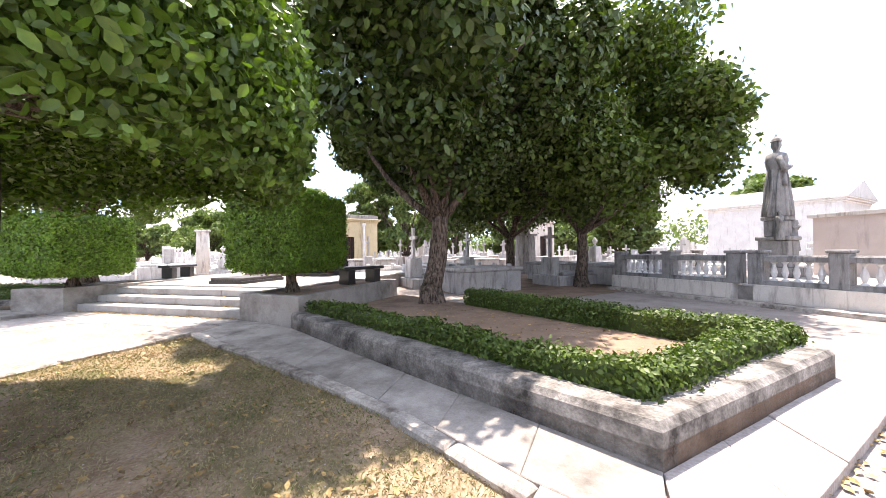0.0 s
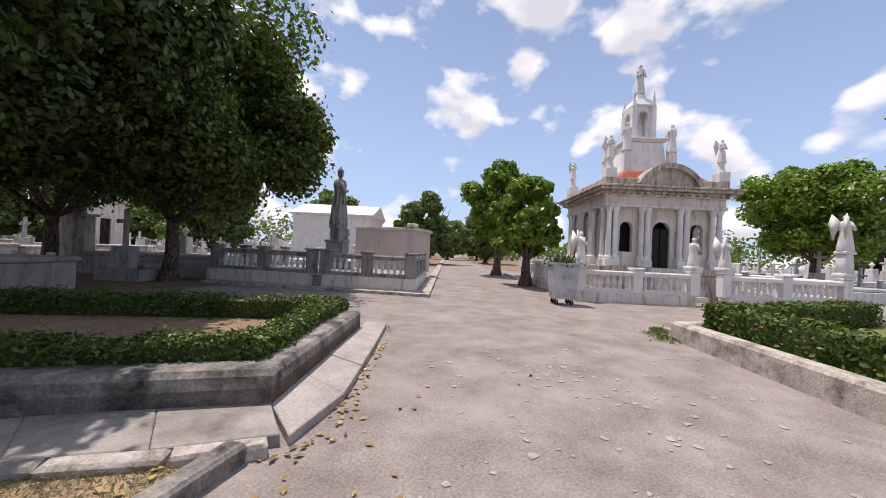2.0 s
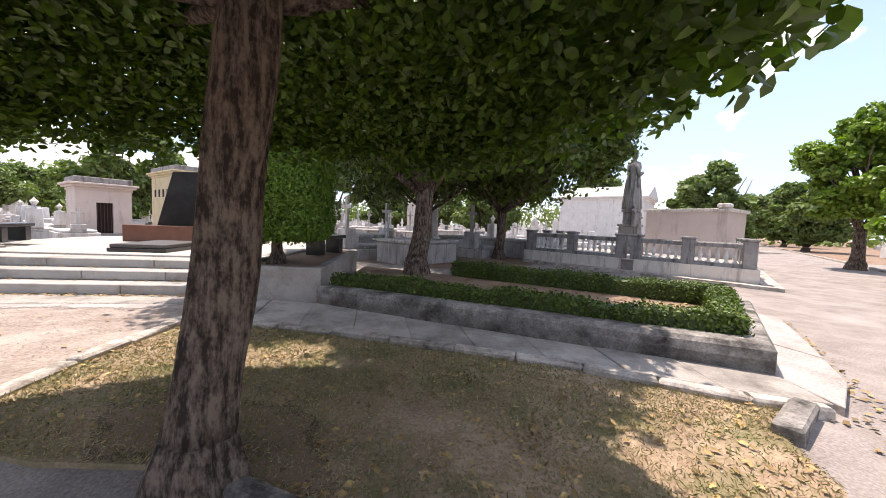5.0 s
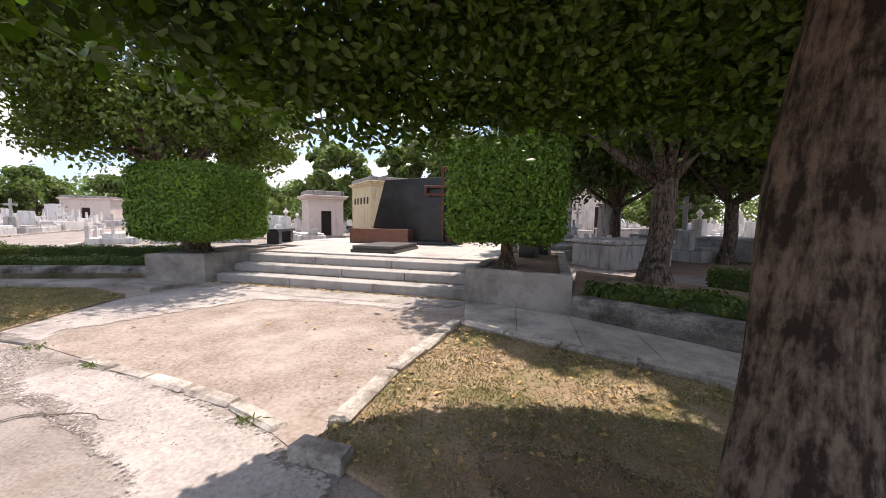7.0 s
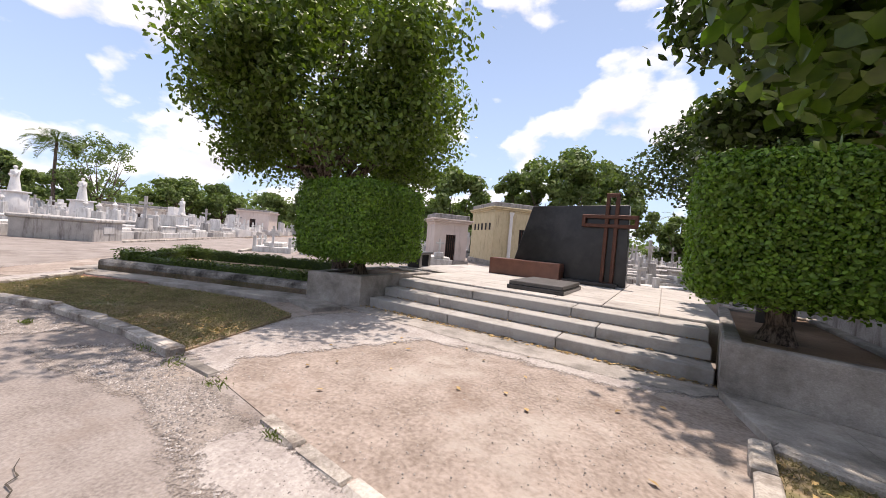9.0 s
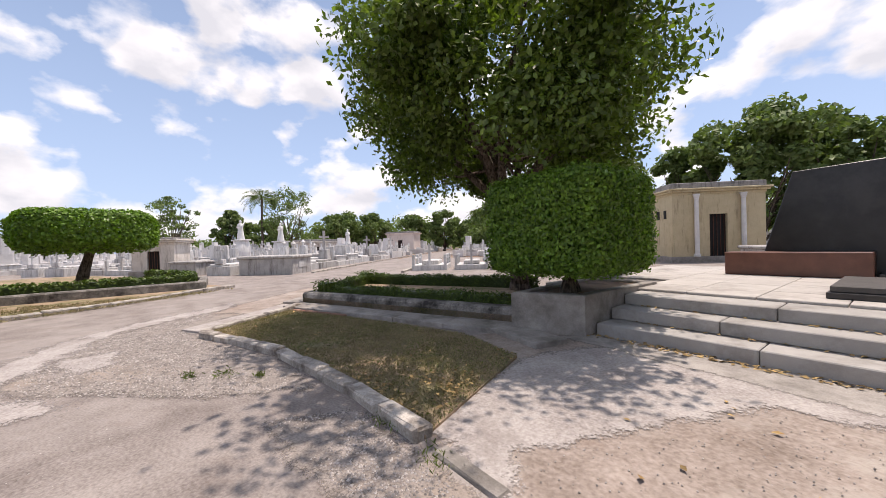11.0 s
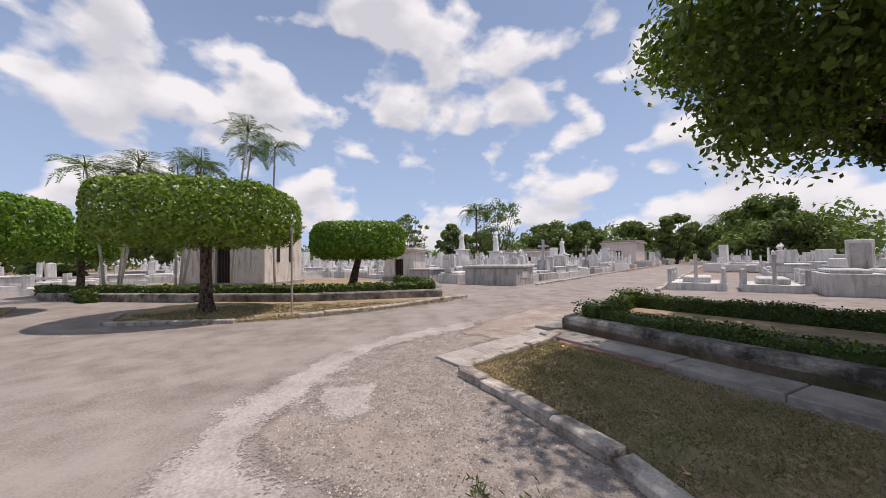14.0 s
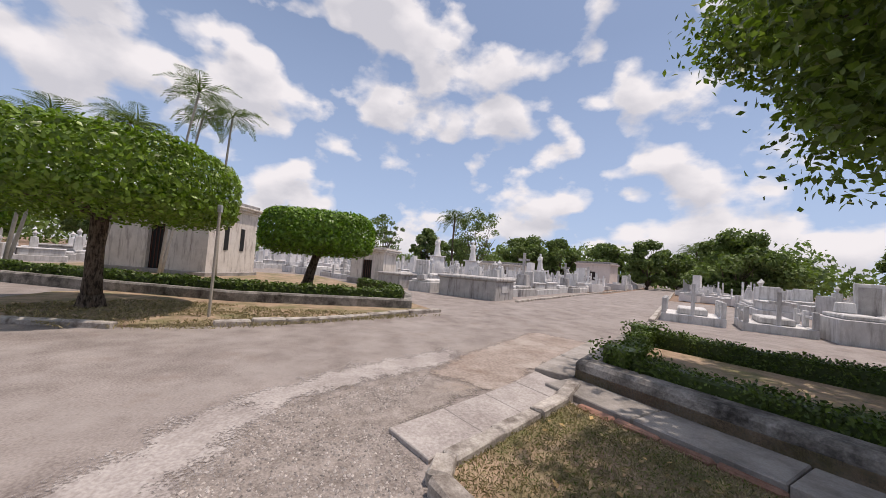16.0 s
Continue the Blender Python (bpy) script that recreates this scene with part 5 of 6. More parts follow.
far_field(2000, 30, 118, 40, 125, (-11, 5))
far_field(700, -50, 30, 40, 110, (-3, 4))
far_field(260, -112, -66, 48, 110, (0, 2))
me = bpy.data.meshes.new("far_graves"); me.from_pydata(bm_v, [], bm_f); me.materials.append(mat("far_white_stone", (0.52, 0.50, 0.49), (0.70, 0.68, 0.67), 0.8, 0.8, 0.1, 20, island=0.18))
tagged(new("far_graves", me), "white marble graves and crosses in the distance", "graves", kind="stuff")

# ---- far trees ----
FAR_TREES = [(-85, 14, 12, 5.2, 1), (-84, 23, 9.7, 4.0, 0), (-76, 31, 14, 6.0, 1), (-80, 44, 9.7, 6.0, 0), (-76, 50, 9.4, 6.0, 0), (-75, 61, 10, 4.5, 0), (-66.5, 63, 10, 4.4, 0), (-45, 54.6, 8.9, 6.4, 0), (-50, 62, 8.5, 5, 0), (-69, 74, 8, 6, 0), (-39, -15, 5, 2.2, 0),
             (-10.6, 49, 14.5, 6.6, 0), (-4.5, 54, 14.0, 5.5, 0), (-16, 52, 12.5, 5.0, 0), (-22, 41.5, 10.5, 5.0, 0), (-30, 60, 9, 6, 0), (4, 58, 8, 5, 0), (12, 60, 9, 6, 0),
             (34.6, 30.2, 9.3, 4.6, 0), (23.4, 14.05, 8.6, 3.0, 0), (17.5, 9.1, 5.8, 2.0, 0), (52, 32, 10, 5, 0), (60, 46, 10, 5, 0), (70, 45, 11, 5, 0), (84, 62, 12, 6, 0), (31.4, -3.4, 8.5, 4.5, 0), (54, -23, 6, 4, 0), (62, -14, 8, 5, 0), (46, -30, 7, 4, 0), (27, 40, 9, 5, 0), (16, 46, 9, 5, 0),
             (-95, -2, 9, 6, 0), (-90, -14, 9, 6, 1), (-80, -30, 10, 6, 0), (-60, -38, 9, 6, 0), (-100, 34, 9, 7, 0), (-98, 58, 9, 7, 0), (-60, 84, 10, 7, 0), (-36, 78, 10, 7, 0), (-14, 80, 11, 7, 0)]
for i, (x, y, h, s, bare) in enumerate(FAR_TREES):
    near = math.hypot(x - 3, y - 5) < 34
    tree("tree", "thin greyish half-bare tree in the distance" if bare else "broad green tree beside the avenue" if near else "broad green tree in the distance", x, y, h, s, h * (0.24 if near else 0.05), 0.16 + h * 0.012, 34000 if near else (4200 if bare else 13000), (0.17 if near else 0.34) if not bare else 0.24, 40 + i, LEAF_FAR_HAZED if not near else LEAF_BRIGHT, lumps=100 if near else 60)


# the belt of trees that closes the view
rng = np.random.default_rng(77)
Q, O = [], []
for k in range(560):
    a = rng.uniform(0, math.tau)
    r = rng.uniform(105, 150)
    h = rng.uniform(6.0, 11.0) * (0.8 + 0.4 * math.sin(a * 9 + 1) * math.sin(a * 4))
    x, y = CX + math.cos(a) * r, CY + math.sin(a) * r
    if abs((x - 9.9) * -AV[1] + (y - 9.85) * AV[0] + 2.8) < 7 and x > 0:
        continue
    d = rng.normal(0, 1, (150, 3)); d /= np.linalg.norm(d, axis=1)[:, None]
    q = np.array([x, y, h * 0.55]) + d * np.array([5.5, 5.5, h * 0.6]) * rng.uniform(0.6, 1.05, (150, 1))
    Q.append(q); O.append(d)
Q, O = np.concatenate(Q), np.concatenate(O)
k = Q[:, 2] > 0.1
tagged(leaf_mesh("far_trees", Q[k], O[k], 0.80, LEAF_FAR_HAZED, None, rng, long=1.3), "belt of green trees round the cemetery", "trees", kind="stuff")


# ---- palms ----
FROND = {}


def frond_mesh(length, droop, seed):
    rng = random.Random(seed)
    bm = bmesh.new()
    n = 26
    rib = []
    for i in range(n + 1):
        f = i / n
        rib.append(Vector((length * f * (1 - 0.12 * f), 0, length * (0.42 * f - droop * f * f))))
    for i in range(n):
        a, b = rib[i], rib[i + 1]
        w = 0.02 * (1 - i / n) + 0.004
        v = [bm.verts.new(p) for p in (a + Vector((0, -w, 0)), b + Vector((0, -w, 0)), b + Vector((0, w, 0)), a + Vector((0, w, 0)))]
        bm.faces.new(v)
        if i > 3:
            for s in (-1, 1):
                L = length * 0.30 * math.sin(math.pi * min(1, (i + 2) / n) ** 0.8) + 0.1
                d = Vector((0.55, s * 0.8, -0.25 - rng.uniform(0, 0.3))).normalized() * L
                t = (b - a) * 0.5
                bm.faces.new([bm.verts.new(p) for p in (a - t * 0.9, a + d * 0.55 - t * 0.2, a + d, a + d * 0.5 + t * 1.2)])
    me = bpy.data.meshes.new("frond")
    bm.to_mesh(me); bm.free(); me.materials.append(PALMGREEN)
    return me


def palm(x, y, h, length=2.0, stems=1, seed=1, r=0.06, label="slender palm with arching fronds", n=14, z=0.0):
    rr = random.Random(seed)
    t = thing("palm", label, "palm", pose(x, y, z))
    if "a" not in FROND:
        FROND["a"], FROND["b"] = frond_mesh(1.0, 0.75, 1), frond_mesh(1.0, 1.05, 2)
    for s in range(stems):
        a = rr.uniform(0, math.tau)
        top = Vector((math.cos(a) * 0.16 * h * (stems > 1), math.sin(a) * 0.16 * h * (stems > 1), h * rr.uniform(0.78, 1.0) if stems > 1 else h))
        bm = bmesh.new(); limb(bm, (math.cos(a) * 0.2 * (stems > 1), math.sin(a) * 0.2 * (stems > 1), -0.05), top, r * 1.3, r * 0.8, 8, 0.12, rr, 8); smooth(part("stem", bm, PALE_STEM if r < 0.15 else BARK, t))
        for k in range(n):
            o = new("frond", FROND["a" if k % 2 else "b"]); o.parent = t
            o.matrix_basis = Matrix.Translation(top) @ pose(0, 0, 0, 0, 0, k * 360 / n + rr.uniform(-12, 12)) @ pose(0, 0, 0, 0, rr.uniform(-48, 8)) @ Matrix.Diagonal((length, length, length, 1))
    return t


PALE_STEM = mat("pale_palm_stem", (0.30, 0.27, 0.23), (0.46, 0.42, 0.36), 4, 0.9, 0.3, 50)
for px, py, ph, ps in ((-31.0, 0.1, 7.6, 1), (-30.1, -1.85, 8.0, 2), (-29.8, -4.0, 6.7, 3), (-29.2, -6.2, 6.1, 3)):
    palm(px, py, ph, 1.4, ps, int(-px * 10), 0.05, "slender palm with a pale stem before the mausoleum")
palm(-77.5, 26.7, 11.0, 3.8, 1, 4, 0.2, "tall palm in the distance", 24)
palm(4.3, 63.9, 7.0, 3.2, 1, 5, 0.2, "palm in the distance", 22)
palm(-70, 80, 9.0, 3.8, 1, 6, 0.2, "tall palm in the distance", 24)
palm(11.2, -4.2, 6.6, 2.4, 3, 7, 0.09, "leafy palm on the lawn across the avenue", 13)

# ---- post and sign ----
po = thing("sign_post", "thin rusty steel post with a small box at the top", "post", pose(-21.5, 2.7, 0.03))
bm = bmesh.new(); turned(bm, 0, 0, 0, [(0.03, 0), (0.03, 2.3)], 8); part("pole", bm, PALE_STEM, po)
bm = bmesh.new(); box(bm, 0, 0, 2.28, 0.13, 0.08, 0.16, 0, 0.01); part("box", bm, GALV, po)
# distant town block behind the trees
tb = thing("apartment_block", "pale pink apartment block far behind the trees", "building", pose(120, -46, 0, 0, 0, 25))
bm = bmesh.new(); box(bm, 0, 0, 0, 22, 14, 17, 0, 0.1); part("wall", bm, PINK, tb)
for i in range(5):
    for j in range(6):
        bm = bmesh.new(); box(bm, -11.02, -5.5 + j * 2.2, 2 + i * 3, 0.1, 1.2, 1.4); part("window", bm, DARK, tb)
bm = bmesh.new(); box(bm, 0, 0, 17, 22.6, 14.6, 0.5); part("roof", bm, TERRA, tb)


# ---- stones of steps, landing, plinths, kerbs and walks ----
rp = random.Random(8)


def piece(name, x, y, z, sx, sy, sz, rz, material, parent, cache={}):
    """One stone; stones of one size share a mesh."""
    worn = name in ("kerb_stone", "brick")
    key = (name, round(sx, 2), round(sy, 2), round(sz, 2), material.name, rp.randint(0, 2) if worn else 0)
    if key not in cache:
        bm = bmesh.new(); box(bm, 0, 0, 0, sx, sy, sz, 0, 0.022 if worn else min(0.012, sz * 0.2))
        if worn:
            for q in bm.verts:
                q.co += Vector((rp.uniform(-0.012, 0.012), rp.uniform(-0.012, 0.012), rp.uniform(-0.012, 0.004)))
        me = bpy.data.meshes.new(name); bm.to_mesh(me); bm.free(); me.materials.append(material)
        cache[key] = me
    o = new(name, cache[key]); o.parent = parent
    o.matrix_basis = pose(x, y, z, 0, 0, rz)
    return o


for i in range(3):
    st = thing("step", "grey stone step before the monument", "step", kind="structure")
    n = 3 + i % 2
    for k in range(n):
        L = 5.88 / n
        p = uv(L * (k + 0.5), 0.46 * i + 0.30)
        piece("step_stone", *p, 0.02 + 0.18 * i + (0.0 if i else -0.1), L - 0.012, 0.6, 0.18 + (0.0 if i else 0.1) + rp.uniform(-0.004, 0.004), UANG, STEPSTONE, st)
bm = bmesh.new(); ubox(bm, 3.85, 5.1, -0.1, 8.2, 7.2, 0.66)
land = tagged(part("landing", bm, CONCRETE), "landing of pale square paving stones", "pavement", kind="structure")
for a in range(9):
    for b in range(7):
        u, v = 0.2 + 0.9 * a, 1.96 + 0.9 * b
        if u > 5.7 and v < 2.9:
            continue
        piece("paving_stone", *uv(u, v), 0.555, 0.888, 0.888, 0.043 + rp.uniform(0, 0.006), UANG, PAVER, land)


def plinth(corners):
    t = thing("plinth", "plain grey concrete plinth with soil inside, beside the steps", "plinth", kind="structure")
    c = [uv(*p) for p in corners]
    bm = bmesh.new(); ribbon(bm, c, -0.09, 0.09, -0.05, 0.66, True, 0.015); part("wall", bm, CONCRETE, t)
    bm = bmesh.new(); slab(bm, c, -0.05, 0.61); part("soil", bm, EARTH, t)


plinth([(-0.09, -0.32), (-1.62, -0.58), (-1.75, 3.7), (-0.45, 3.7)])
plinth([(6.00, -0.20), (6.90, -0.62), (7.35, 2.2), (6.00, 2.2)])


def stones(name, label, pts, d0, d1, z1, length, material, piece_name, rough=0.012, closed=False, z0=-0.08):
    """A run of separate stones along a line."""
    t = thing(name, label, name, kind="structure")
    for a, b in zip(pts, pts[1:]):
        a, b = Vector(a), Vector(b)
        L = (b - a).length
        n = max(1, round(L / length))
        d = (b - a) / L
        ang = math.degrees(math.atan2(d.y, d.x))
        for i in range(n):
            c = a.lerp(b, (i + 0.5) / n) + Vector((-d.y, d.x)) * ((d0 + d1) / 2 + rp.uniform(-rough, rough))
            o = piece(piece_name, c.x, c.y, z0, L / n - 0.014, abs(d1 - d0), z1 - z0, ang + rp.uniform(-0.8, 0.8) * (rough > 0.005), material, t)
            o.location.z += rp.uniform(-rough, rough)
            o.rotation_euler.x = radians(rp.uniform(-1.2, 1.2)) * (rough > 0.005)
    return t


def slab_run(label, inner, outer, n, z, material, gap=0.004):
    """Walkway slabs between two lines, each a little out of level."""
    t = thing("pavement", label, "pavement", kind="structure")

    def at(line, f):
        line = [Vector(p) for p in line]
        seg = [(b - a).length for a, b in zip(line, line[1:])]
        s = f * sum(seg)
        for a, b, L in zip(line, line[1:], seg):
            if s <= L + 1e-6:
                return a.lerp(b, s / L)
            s -= L
        return line[-1]
    for i in range(n):
        a, b, c, d = at(inner, i / n), at(inner, (i + 1) / n), at(outer, (i + 1) / n), at(outer, i / n)
        e = (b - a).normalized() * gap / 2
        bm = bmesh.new(); slab(bm, [a + e, b - e, c - e, d + e], -0.05, z + rp.uniform(-0.006, 0.006))
        bmesh.ops.bevel(bm, geom=[x for x in bm.edges if min(q.co.z for q in x.verts) > 0], offset=0.008, segments=1, affect="EDGES")
        part("walk_slab", bm, material, t)


slab_run("cracked concrete walkway slabs beside the bed wall", [K, KL, uv(-1.6, -0.72), uv(0.0, -0.42)], [(2.0, 4.05), (1.42, 4.4), (0.35, 5.3), (-0.85, 6.08), (-2.97, 7.27), (-4.15, 7.95)], 9, 0.088, CONCRETE)
slab_run("broken concrete walkway slabs along the avenue", [K, KF, along(KF, AV, 0.6)], [(2.04, 4.0), (2.55, 4.15), (4.0, 5.32), (5.45, 6.55)], 5, 0.085, PALECONC)
stones("kerb", "broken reddish and grey kerb along the lawn", [(1.9, 4.02), (1.38, 4.33), (0.32, 5.22), (-0.88, 6.0), (-2.98, 7.19), (-4.15, 7.87)], -0.08, 0.08, 0.11, 0.75, KERB, "kerb_stone", 0.015)
stones("kerb", "broken pale kerb between lawn and forecourt", [(-4.24, 7.85), (-4.68, 6.23), (-4.83, 5.35)], -0.08, 0.08, 0.10, 0.6, KERB, "kerb_stone", 0.02)
stones("kerb", "short broken kerb at the lawn's corner", [(-4.97, 5.08), (-4.57, 4.99)], -0.08, 0.08, 0.09, 0.5, KERB, "kerb_stone", 0.02)
stones("kerb", "old grey kerb at the lawn's edge by the tree", [(-1.4, 3.16), (-2.75, 4.16)], -0.07, 0.07, 0.09, 0.7, WALLSTONE, "kerb_stone", 0.015)
stones("kerb", "broken stone at the lawn's corner", [(1.72, 4.12), (1.05, 3.84)], -0.09, 0.09, 0.12, 0.6, WALLSTONE, "kerb_stone", 0.02)
stones("pavement", "cracked concrete walkway slabs beside the bed wall", [(-10.1, 9.55), LE, LK, LB], 0.02, 0.60, 0.09, 1.2, CONCRETE, "walk_slab", 0.006)
stones("kerb", "pale kerb stones round the lawn", [(-9.75, 6.42), (-11.0, 6.53), (-12.9, 6.48), (-14.2, 6.22), (-15.1, 5.97), (-15.35, 6.12), (-16.35, 7.85), (-16.8, 8.35)], -0.09, 0.09, 0.11, 0.62, KERB, "kerb_stone", 0.015)
stones("kerb", "pale sunken kerb along the forecourt", [(-9.6, 6.42), (-8.92, 6.33)], -0.07, 0.07, 0.035, 0.5, CONCRETE, "kerb_stone", 0.01)
stones("kerb", "pale sunken kerb along the forecourt", [(-7.87, 6.06), (-6.84, 5.8), (-5.74, 5.52), (-5.2, 5.28)], -0.07, 0.07, 0.035, 0.6, KERB, "kerb_stone", 0.01)
stones("kerb", "red brick edging in the lawn", [(-16.2, 7.95), (-14.5, 8.40)], -0.05, 0.05, 0.085, 0.4, BRICK, "brick", 0.008)
stones("kerb", "pale kerb round the far lawn", [(-24.0, 8.6), (-21.45, 4.9), (-20.7, 3.0)], -0.1, 0.1, 0.13, 0.8, KERB, "kerb_stone", 0.015)
stones("kerb", "pale kerb round the far lawn", [(-20.4, 1.6), (-21.0, -1.5), (-22.8, -2.2)], -0.1, 0.1, 0.11, 0.8, KERB, "kerb_stone", 0.02)
stones("pavement", "cracked kerb slabs before the flowering hedge", [along(EB[0], AV, 1.0), EB[0], EB[1], EB[2], EB[3]], 0.03, 0.55, 0.10, 1.1, KERB, "walk_slab", 0.01)
stones("kerb", "kerb along the far road", [along((-24.6, 18.3), NW, -2), along((-24.6, 18.3), NW, 60)], -0.15, 0.05, 0.12, 2.0, KERB, "kerb_stone", 0.01)
stones("kerb", "kerb along the far road", [along((-28.6, 14.0), NW, 0), along((-28.6, 14.0), NW, 60)], -0.1, 0.1, 0.12, 2.0, KERB, "kerb_stone", 0.01)
stones("kerb", "kerb along the avenue", [along((13.4, 5.4), AV, 1), along((13.4, 5.4), AV, 70)], -0.1, 0.1, 0.12, 2.0, KERB, "kerb_stone", 0.01)


# ---- worn patches, gravel, grass and fallen leaves ----
def ragged(pts, amp=0.12, step=0.35, seed=1):
    """The outline broken up into an uneven edge."""
    res = []
    for a, b in zip(pts, pts[1:] + pts[:1]):
        a, b = Vector(a), Vector(b)
        L = (b - a).length
        d = (b - a) / L
        for i in range(max(1, int(L / step))):
            p = a + d * (i * step)
            k = noise.noise(Vector((p.x * 1.3, p.y * 1.3, seed))) * amp + noise.noise(Vector((p.x * 4.1, p.y * 4.1, seed + 7))) * amp * 0.7 + noise.noise(Vector((p.x * 11.0, p.y * 11.0, seed + 3))) * amp * 0.4
            res.append((p.x - d.y * k, p.y + d.x * k))
    return res


def worn_edge(material):
    """The material crumbling away in specks where the attribute "wear" falls to nought."""
    if material.name in WORN:
        return WORN[material.name]
    m = material.copy()
    m.name = "worn_" + material.name
    n, l = m.node_tree.nodes, m.node_tree.links
    at, ge = n.new("ShaderNodeAttribute"), n.new("ShaderNodeNewGeometry")
    at.attribute_name = "wear"
    fac = at.outputs["Fac"]
    for scale, k in ((3.5, 0.9), (38.0, 0.75)):
        t = n.new("ShaderNodeTexNoise"); t.inputs["Scale"].default_value, t.inputs["Detail"].default_value = scale, 4
        l.new(ge.outputs["Position"], t.inputs["Vector"])
        a = n.new("ShaderNodeMath"); a.operation = "MULTIPLY_ADD"; a.inputs[1].default_value = k
        l.new(t.outputs["Fac"], a.inputs[0]); l.new(fac, a.inputs[2])
        b = n.new("ShaderNodeMath"); b.operation = "SUBTRACT"; b.inputs[1].default_value = k * 0.5
        l.new(a.outputs[0], b.inputs[0])
        fac = b.outputs[0]
    r = n.new("ShaderNodeMapRange")
    r.inputs["From Min"].default_value, r.inputs["From Max"].default_value = 0.40, 0.60
    l.new(fac, r.inputs[0])
    tr, mx = n.new("ShaderNodeBsdfTransparent"), n.new("ShaderNodeMixShader")
    l.new(r.outputs[0], mx.inputs[0]); l.new(tr.outputs[0], mx.inputs[1]); l.new(n["Principled BSDF"].outputs[0], mx.inputs[2])
    l.new(mx.outputs[0], n["Material Output"].inputs[0])
    WORN[material.name] = m
    return m


WORN = {}


def patch(name, label, pts, z, material, amp=0.12, seed=1, step=0.09):
    """A worn patch: a fine sheet over the outline, thinning out across its rim."""
    P = np.array(pts)
    rim = 0.06 + amp * 0.9
    cell = max(0.06, min(0.14, step * 1.2))
    lo, hi = P.min(0) - rim, P.max(0) + rim
    nx, ny = int((hi[0] - lo[0]) / cell) + 2, int((hi[1] - lo[1]) / cell) + 2
    gx, gy = np.meshgrid(lo[0] + np.arange(nx) * cell, lo[1] + np.arange(ny) * cell, indexing="ij")
    x, y = gx.ravel(), gy.ravel()
    inside, dist = np.zeros(len(x), bool), np.full(len(x), 1e9)
    for (ax, ay), (bx, by) in zip(P, np.roll(P, -1, 0)):
        if ay != by:
            inside ^= ((ay > y) != (by > y)) & (x < (bx - ax) * (y - ay) / (by - ay) + ax)
        f = np.clip(((x - ax) * (bx - ax) + (y - ay) * (by - ay)) / ((bx - ax) ** 2 + (by - ay) ** 2), 0, 1)
        dist = np.minimum(dist, np.hypot(x - ax - f * (bx - ax), y - ay - f * (by - ay)))
    d = np.where(inside, dist, -dist)
    wear = np.clip(0.5 + d / (2 * rim), -0.4, 1.4)
    idx = np.arange(nx * ny).reshape(nx, ny)
    q = np.stack([idx[:-1, :-1], idx[1:, :-1], idx[1:, 1:], idx[:-1, 1:]], -1).reshape(-1, 4)
    q = q[(d[q] > -rim).any(1)]
    used_ids, inv = np.unique(q, return_inverse=True)
    me = bpy.data.meshes.new(name)
    me.from_pydata(np.stack([x, y, np.full(len(x), z)], 1)[used_ids].tolist(), [], inv.reshape(-1, 4).tolist())
    me.attributes.new("wear", "FLOAT", "POINT").data.foreach_set("value", wear[used_ids].astype(np.float32))
    me.materials.append(worn_edge(material))
    return tagged(new(name, me), label, "ground", kind="structure")


patch("road_patch", "pale worn concrete surface of the road", [(1.7, 3.16), (2.28, 2.86), (2.79, 2.07), (3.46, 1.59), (4.15, 0.45), (4.9, -1.0), (5.4, -3.2), (3.0, -7.0), (-2.5, -6.0), (-0.5, 0.5), (0.7, 2.2), (1.1, 3.0)], 0.004, PALECONC, 0.16, 2)
patch("forecourt_patch", "pale worn concrete on the forecourt", [(-10.0, 6.55), (-8.95, 6.35), (-9.15, 6.8), (-8.6, 7.66), (-7.9, 8.8), (-6.6, 8.85), (-5.3, 8.6), (-4.5, 8.9), (-6.5, 9.4), (-9.6, 10.0), (-10.2, 8.6)], 0.017, PALECONC, 0.2, 3)
patch("gravel_bed", "loose grey gravel where the asphalt has worn away", [(-18.0, 6.9), (-17.26, 5.59), (-16.51, 4.63), (-15.69, 4.43), (-14.7, 3.96), (-14.1, 3.74), (-13.48, 4.04), (-13.1, 4.6), (-12.0, 5.4), (-11.4, 6.3), (-12.9, 6.4), (-15.1, 5.9), (-16.0, 5.8), (-17.2, 7.4)], 0.005, GRAVEL, 0.22, 4)
patch("gravel_bed", "loose grey gravel along the sunken kerb", [(-11.0, 5.6), (-8.9, 5.7), (-6.2, 4.9), (-5.2, 5.1), (-6.7, 5.6), (-8.8, 6.2), (-10.6, 6.35)], 0.005, GRAVEL, 0.18, 5)
patch("road_patch", "pale concrete island in the gravel", [(-15.1, 4.15), (-15.1, 4.85), (-14.3, 4.75), (-14.1, 4.4)], 0.010, PALECONC, 0.15, 6)
patch("road_patch", "pale worn edge of the asphalt", [(-16.7, 4.2), (-14.6, 3.3), (-12.4, 3.3), (-12.8, 4.4), (-13.4, 4.0), (-14.1, 3.74), (-15.7, 4.45), (-16.6, 4.7), (-17.3, 5.6), (-18.2, 7.2), (-19.0, 7.4), (-18.0, 5.6)], 0.008, PALECONC, 0.35, 7)
patch("earth_strip", "strip of reddish earth beside the bed", [(-16.7, 7.3), (-17.7, 8.3), (-19.5, 10.9), (-20.8, 10.2), (-18.7, 7.6), (-17.6, 6.6)], 0.012, FORECOURT, 0.2, 8)
patch("earth_strip", "bare brown earth round the tree's foot", [(-2.2, 3.95), (-2.9, 4.3), (-3.6, 4.65), (-3.9, 5.3), (-3.0, 5.2), (-2.4, 4.8)], 0.045, EARTH, 0.15, 9)
